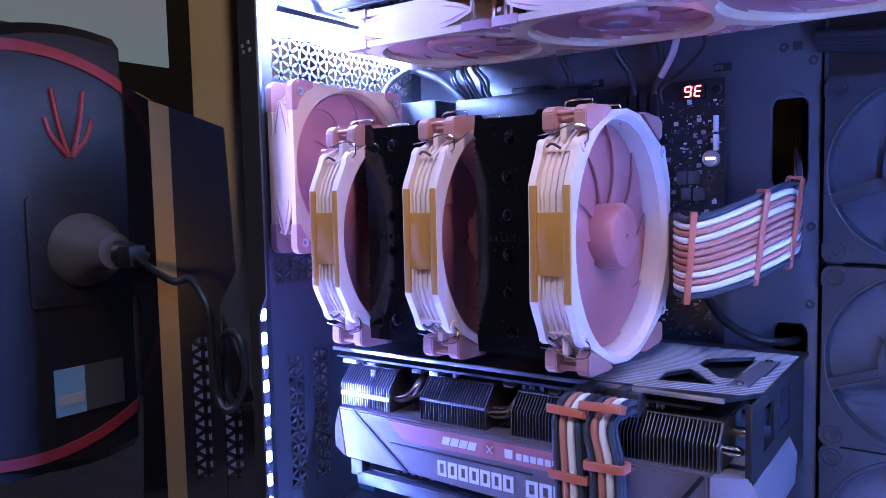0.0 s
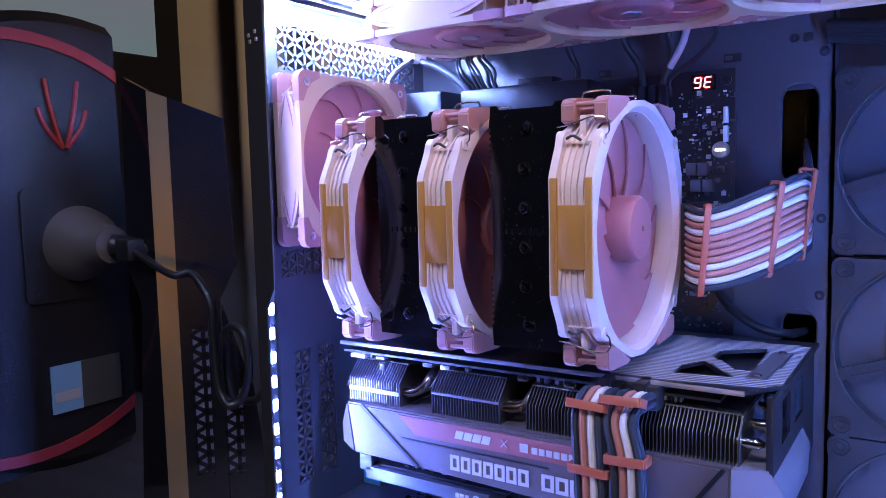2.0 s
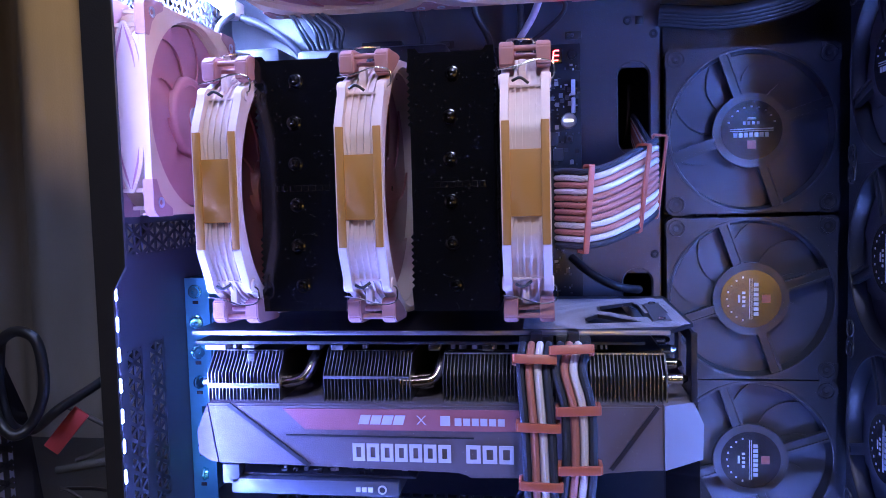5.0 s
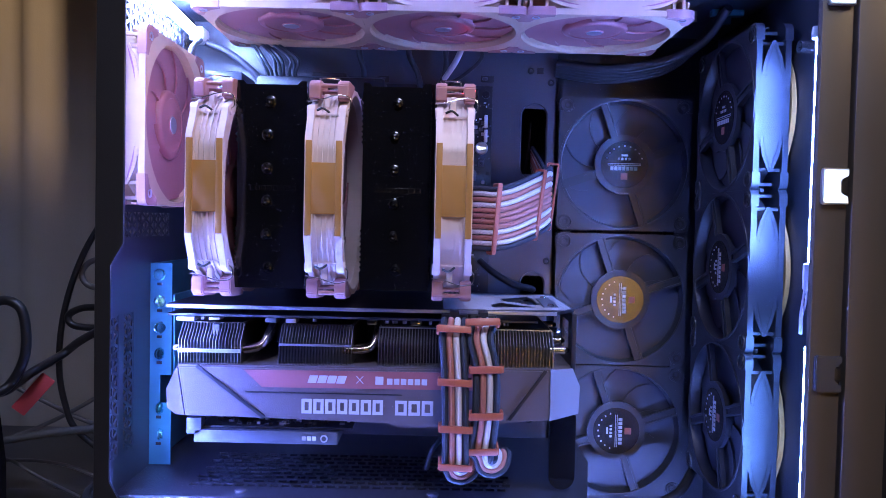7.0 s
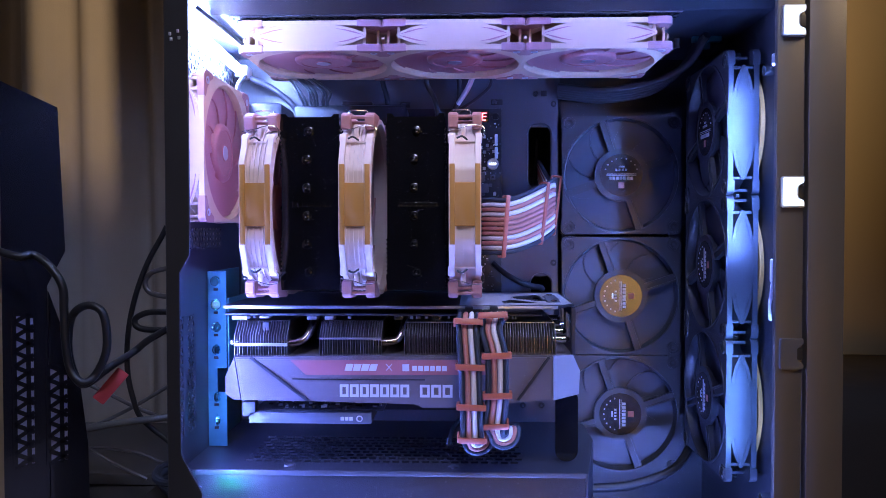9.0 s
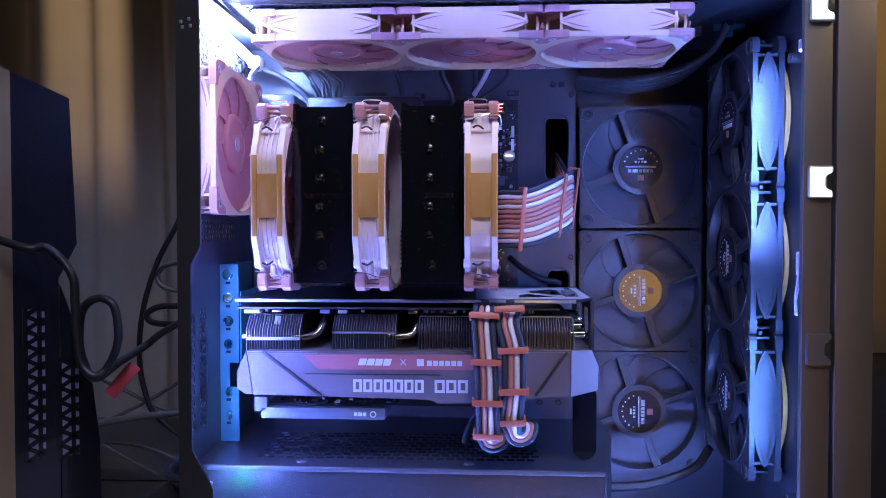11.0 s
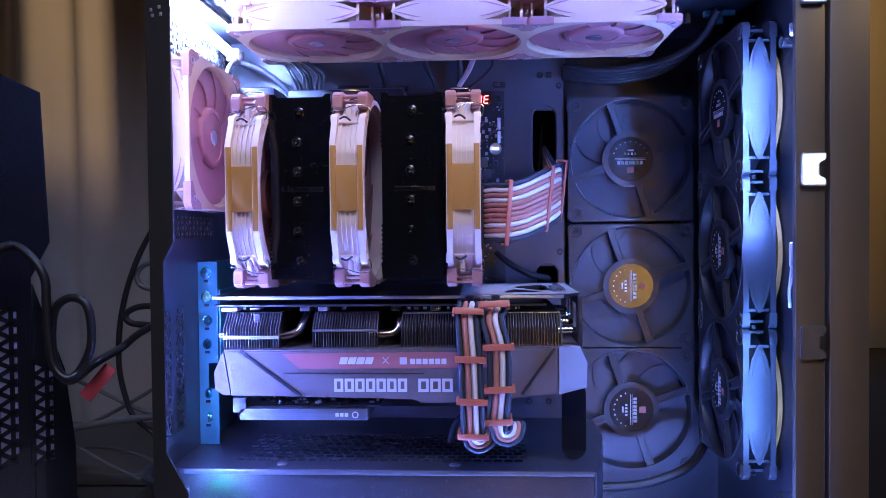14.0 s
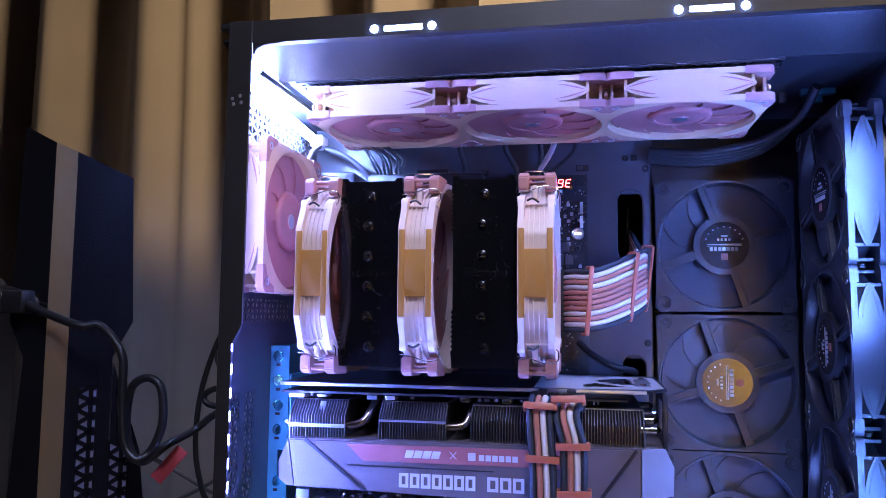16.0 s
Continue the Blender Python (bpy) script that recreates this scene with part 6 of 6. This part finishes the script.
def monitor():
    mo = root("monitor", (-0.70, 0.40, 0.0), "black monitor seen from behind with a red ring", "monitor")
    m = basis((0, 1, 0), (0, 0, 1), (1, 0, 0), (-0.692, 0.385, 0.335))
    def trimmed(bm):
        bmesh.ops.bisect_plane(bm, geom=list(bm.verts) + list(bm.edges) + list(bm.faces), plane_co=(0, 0.432, 0), plane_no=(0, 1, 0), clear_outer=True)
        bmesh.ops.holes_fill(bm, edges=[e for e in bm.edges if e.is_boundary])
        return bm

    bm = fresh(); prism(bm, rounded(0.300, 0.200, 0.01, 4), -0.012, 0.010, m)
    part("housing", trimmed(bm), M_MONITOR, mo)
    bm = fresh()
    lathe(bm, [(0.205, 0.010), (0.195, 0.020), (0.0002, 0.022)], 64, m)
    part("back_dome", trimmed(bm), M_MONITOR, mo)
    bm = fresh()
    ring_at = basis((0, 1, 0), (0, 0, 1), (1, 0, 0), (-0.692, 0.338, 0.333))
    lathe(bm, [(0.186, 0.0203), (0.186, 0.0222), (0.176, 0.0224), (0.176, 0.0206)], 64, ring_at, True)
    part("ring", trimmed(bm), M_REDPL, mo, "dull red ring")
    bm = fresh(); prism(bm, rounded(0.05, 0.05, 0.006, 4), 0.0215, 0.0240, m)
    part("mount_plate", trimmed(bm), M_MONITOR, mo)
    bm = fresh(); lathe(bm, [(0.034, 0.024), (0.030, 0.040), (0.020, 0.052), (0.016, 0.075), (0.0002, 0.076)], 36, m)
    part("stand_joint", bm, M_STAND, mo, "grey stand joint")
    for s in (1, -1):
        for k, (dx, dz, ln) in enumerate(((0.004, 0.075, 0.052), (0.010, 0.092, 0.030))):
            bm = fresh()
            tube(bm, [(-0.6695, 0.378 + s * 0.002, 0.420), (-0.6695, 0.378 + s * (0.006 + dx), 0.420 + ln * 0.6), (-0.6695, 0.378 + s * (0.010 + dx * 1.2), 0.420 + ln * 1.15)], 0.0022, 6, 6)
            part("emblem_stroke", bm, M_REDPL, mo, "red claw-like emblem stroke")
    bm = fresh(); box(bm, (-0.6705, 0.351, 0.185), (-0.6690, 0.379, 0.228))
    st = part("sticker", bm, M_STICKER, mo, "pale blue sticker")
    bm = fresh(); box(bm, (-0.6692, 0.353, 0.195), (-0.6685, 0.377, 0.204))
    part("print_bar", bm, M_PRINT, st)
    bm = fresh(); box(bm, (-0.6705, 0.379, 0.185), (-0.6691, 0.418, 0.228))
    part("sticker", bm, M_STICKER_GREY, mo, "dark grey sticker")
    bm = fresh(); box(bm, (-0.78, 0.26, 0.0), (-0.64, 0.48, 0.012), 0.004)
    part("stand_foot", bm, M_MONITOR, mo)
    bm = fresh(); cyl(bm, (-0.618, 0.385, 0.335), (-0.590, 0.408, 0.330), 0.010)
    part("stand_arm", bm, M_MONITOR, mo)


def far_screen():
    s = root("second_monitor", (-1.05, 0.5, 0.0), "slim monitor showing a pale pink and teal picture", "monitor")
    bm = fresh(); box(bm, (-1.062, 0.30, 0.30), (-1.040, 0.790, 0.90), 0.004)
    part("housing", bm, M_MONITOR, s)
    m, nt, b = nodes_of("dim_screen")
    tc = nt.nodes.new("ShaderNodeTexCoord")
    sep = nt.nodes.new("ShaderNodeSeparateXYZ")
    ramp = nt.nodes.new("ShaderNodeValToRGB")
    nt.links.new(tc.outputs["Generated"], sep.inputs["Vector"])
    nt.links.new(sep.outputs["Z"], ramp.inputs["Fac"])
    ramp.color_ramp.elements[0].color = (0.30, 0.42, 0.46, 1)
    ramp.color_ramp.elements[1].color = (0.42, 0.26, 0.24, 1)
    e = ramp.color_ramp.elements.new(0.3); e.color = (0.36, 0.38, 0.46, 1)
    nt.links.new(ramp.outputs["Color"], b.inputs["Emission Color"])
    b.inputs["Emission Strength"].default_value = 0.16
    b.inputs["Base Color"].default_value = (0.02, 0.02, 0.02, 1)
    bm = fresh(); box(bm, (-1.0405, 0.312, 0.585), (-1.0385, 0.745, 0.888))
    part("screen", bm, m, s, "dim glowing screen")
    bm = fresh(); box(bm, (-1.07, 0.50, 0.0), (-1.05, 0.58, 0.32), 0.003)
    part("stand", bm, M_MONITOR, s)


def clutter():
    lead = loose_cable("power_lead", [(-0.594, 0.388, 0.331), (-0.566, 0.388, 0.32), (-0.539, 0.388, 0.312), (-0.532, 0.398, 0.313), (-0.518, 0.398, 0.303), (-0.508, 0.398, 0.287), (-0.507, 0.398, 0.267), (-0.506, 0.398, 0.241), (-0.502, 0.398, 0.218), (-0.492, 0.398, 0.208), (-0.485, 0.405, 0.213), (-0.476, 0.405, 0.231), (-0.475, 0.405, 0.25), (-0.479, 0.405, 0.266), (-0.49, 0.405, 0.271), (-0.501, 0.405, 0.266), (-0.512, 0.415, 0.253), (-0.513, 0.415, 0.23), (-0.507, 0.415, 0.209), (-0.511, 0.44, 0.198), (-0.49, 0.44, 0.213), (-0.487, 0.48, 0.22), (-0.473, 0.48, 0.231), (-0.454, 0.48, 0.242)], 0.0034, "black power lead hanging in a loop beside the case", steps=10)
    bm = fresh(); box(bm, (-0.6080, 0.3800, 0.3215), (-0.5885, 0.3970, 0.3405), 0.0025)
    part("plug", bm, M_RUBBER, lead, "square black plug")
    loose_cable("desk_lead", [(-0.487, 0.56, 0.338), (-0.492, 0.56, 0.328), (-0.509, 0.56, 0.297), (-0.522, 0.56, 0.261), (-0.529, 0.56, 0.225), (-0.53, 0.56, 0.189), (-0.525, 0.56, 0.161), (-0.515, 0.56, 0.137), (-0.486, 0.56, 0.113)], 0.0028, "black lead falling behind the case")
    loose_cable("desk_lead", [(-0.487, 0.57, 0.294), (-0.495, 0.57, 0.293), (-0.508, 0.57, 0.289), (-0.515, 0.57, 0.279), (-0.509, 0.57, 0.268), (-0.487, 0.57, 0.263)], 0.0028, "grey lead curling out behind the case", M_STAND)
    loose_cable("desk_lead", [(-0.479, 0.55, 0.249), (-0.487, 0.55, 0.25), (-0.505, 0.55, 0.249), (-0.517, 0.55, 0.242), (-0.511, 0.55, 0.233), (-0.48, 0.55, 0.231)], 0.0032, "black lead curling out behind the case")
    loose_cable("white_lead", [(-0.592, 0.6, 0.118), (-0.575, 0.6, 0.124), (-0.541, 0.6, 0.141), (-0.502, 0.6, 0.164)], 0.0022, "thin grey lead behind the case", M_STAND)
    loose_cable("white_lead", [(-0.602, 0.6, 0.168), (-0.591, 0.6, 0.164), (-0.561, 0.6, 0.15), (-0.536, 0.6, 0.138), (-0.503, 0.6, 0.126)], 0.0022, "thin grey lead behind the case", M_STAND)
    loose_cable("braided_lead", [(-0.575, 0.55, 0.128), (-0.568, 0.55, 0.129), (-0.536, 0.55, 0.135), (-0.481, 0.55, 0.142)], 0.0036, "grey braided lead behind the case", woven("grey_braid", (0.12, 0.12, 0.12)))
    loose_cable("white_lead", [(-0.593, 0.58, 0.099), (-0.582, 0.58, 0.1), (-0.56, 0.58, 0.1), (-0.528, 0.58, 0.095), (-0.495, 0.58, 0.082)], 0.0016, "thin grey lead lying over the storage box", M_STAND)
    loose_cable("white_lead", [(-0.581, 0.56, 0.108), (-0.571, 0.56, 0.105), (-0.545, 0.56, 0.09), (-0.511, 0.56, 0.074)], 0.0016, "thin grey lead lying over the storage box", M_STAND)
    for i in range(4):
        bm = fresh()
        pts = []
        for k in range(13):
            a = 2 * math.pi * k / 12
            pts.append((-0.435 + (0.030 + 0.003 * i) * math.cos(a), 0.50 + 0.03 * math.sin(a), 0.087 + 0.005 * i + 0.003 * math.sin(2 * a + i)))
        tube(bm, pts, 0.0035, 8, 4)
        tagged(part("coiled_cable", bm, M_NAVY), "navy cable coiled on a box behind the case", "cable")
    sb = root("storage_box", (-0.615, 0.69, 0.0), "low dark grey box standing behind the case", "box")
    bm = fresh(); box(bm, (-0.797, 0.588, 0.0), (-0.433, 0.797, 0.058), 0.004)
    part("body", bm, M_STORAGE, sb)
    bm = fresh(); box(bm, (-0.80, 0.585, 0.058), (-0.43, 0.800, 0.072), 0.004)
    part("lid", bm, M_STORAGE, sb)
    bm = fresh(); box(bm, (-0.485, 0.460, 0.0), (-0.418, 0.54, 0.082), 0.004)
    tagged(part("cable_box", bm, M_RUBBER), "plain black box under the coiled cable", "box")
    bm = fresh(); box(bm, (-0.0058, -0.0012, -0.017), (0.0058, 0.0012, 0.017), 0.001, Matrix.Translation((-0.495, 0.452, 0.194)) @ pose(0, 0, 0, 0, 40, 15))
    tagged(part("cable_tag", bm, M_TAG), "red plastic tag on a power lead", "tag")


def cloth():
    bm = fresh()
    n, rows = 40, 30
    grid = []
    for j in range(rows + 1):
        r = []
        for i in range(n + 1):
            x = 0.13 + 0.5 * i / n
            z = -0.3 + 0.442 * j / rows
            y = 0.72 + 0.010 * noise.noise((x * 9, z * 5, 0)) + (0.02 * (1 - math.exp(-((0.142 - z) / 0.02) ** 2)) * -1)
            y += -0.008 * math.exp(-((x - 0.196 - 0.01 * math.sin(z * 30)) / 0.006) ** 2)
            r.append(bm.verts.new((x, y, z)))
        grid.append(r)
    back = [bm.verts.new((v.co.x, v.co.y + 0.25, v.co.z)) for v in grid[-1]]
    grid.append(back)
    for a, b in zip(grid, grid[1:]):
        for i in range(n):
            bm.faces.new((a[i], a[i + 1], b[i + 1], b[i]))
    ob = part("draped_cloth", bm, M_DENIM, smooth=80)
    so = ob.modifiers.new("cloth", "SOLIDIFY")
    so.thickness = 0.003
    tagged(ob, "black denim cloth with a puckered seam, draped behind the case", "cloth")


tower_panel()
monitor()
far_screen()
clutter()
cloth()
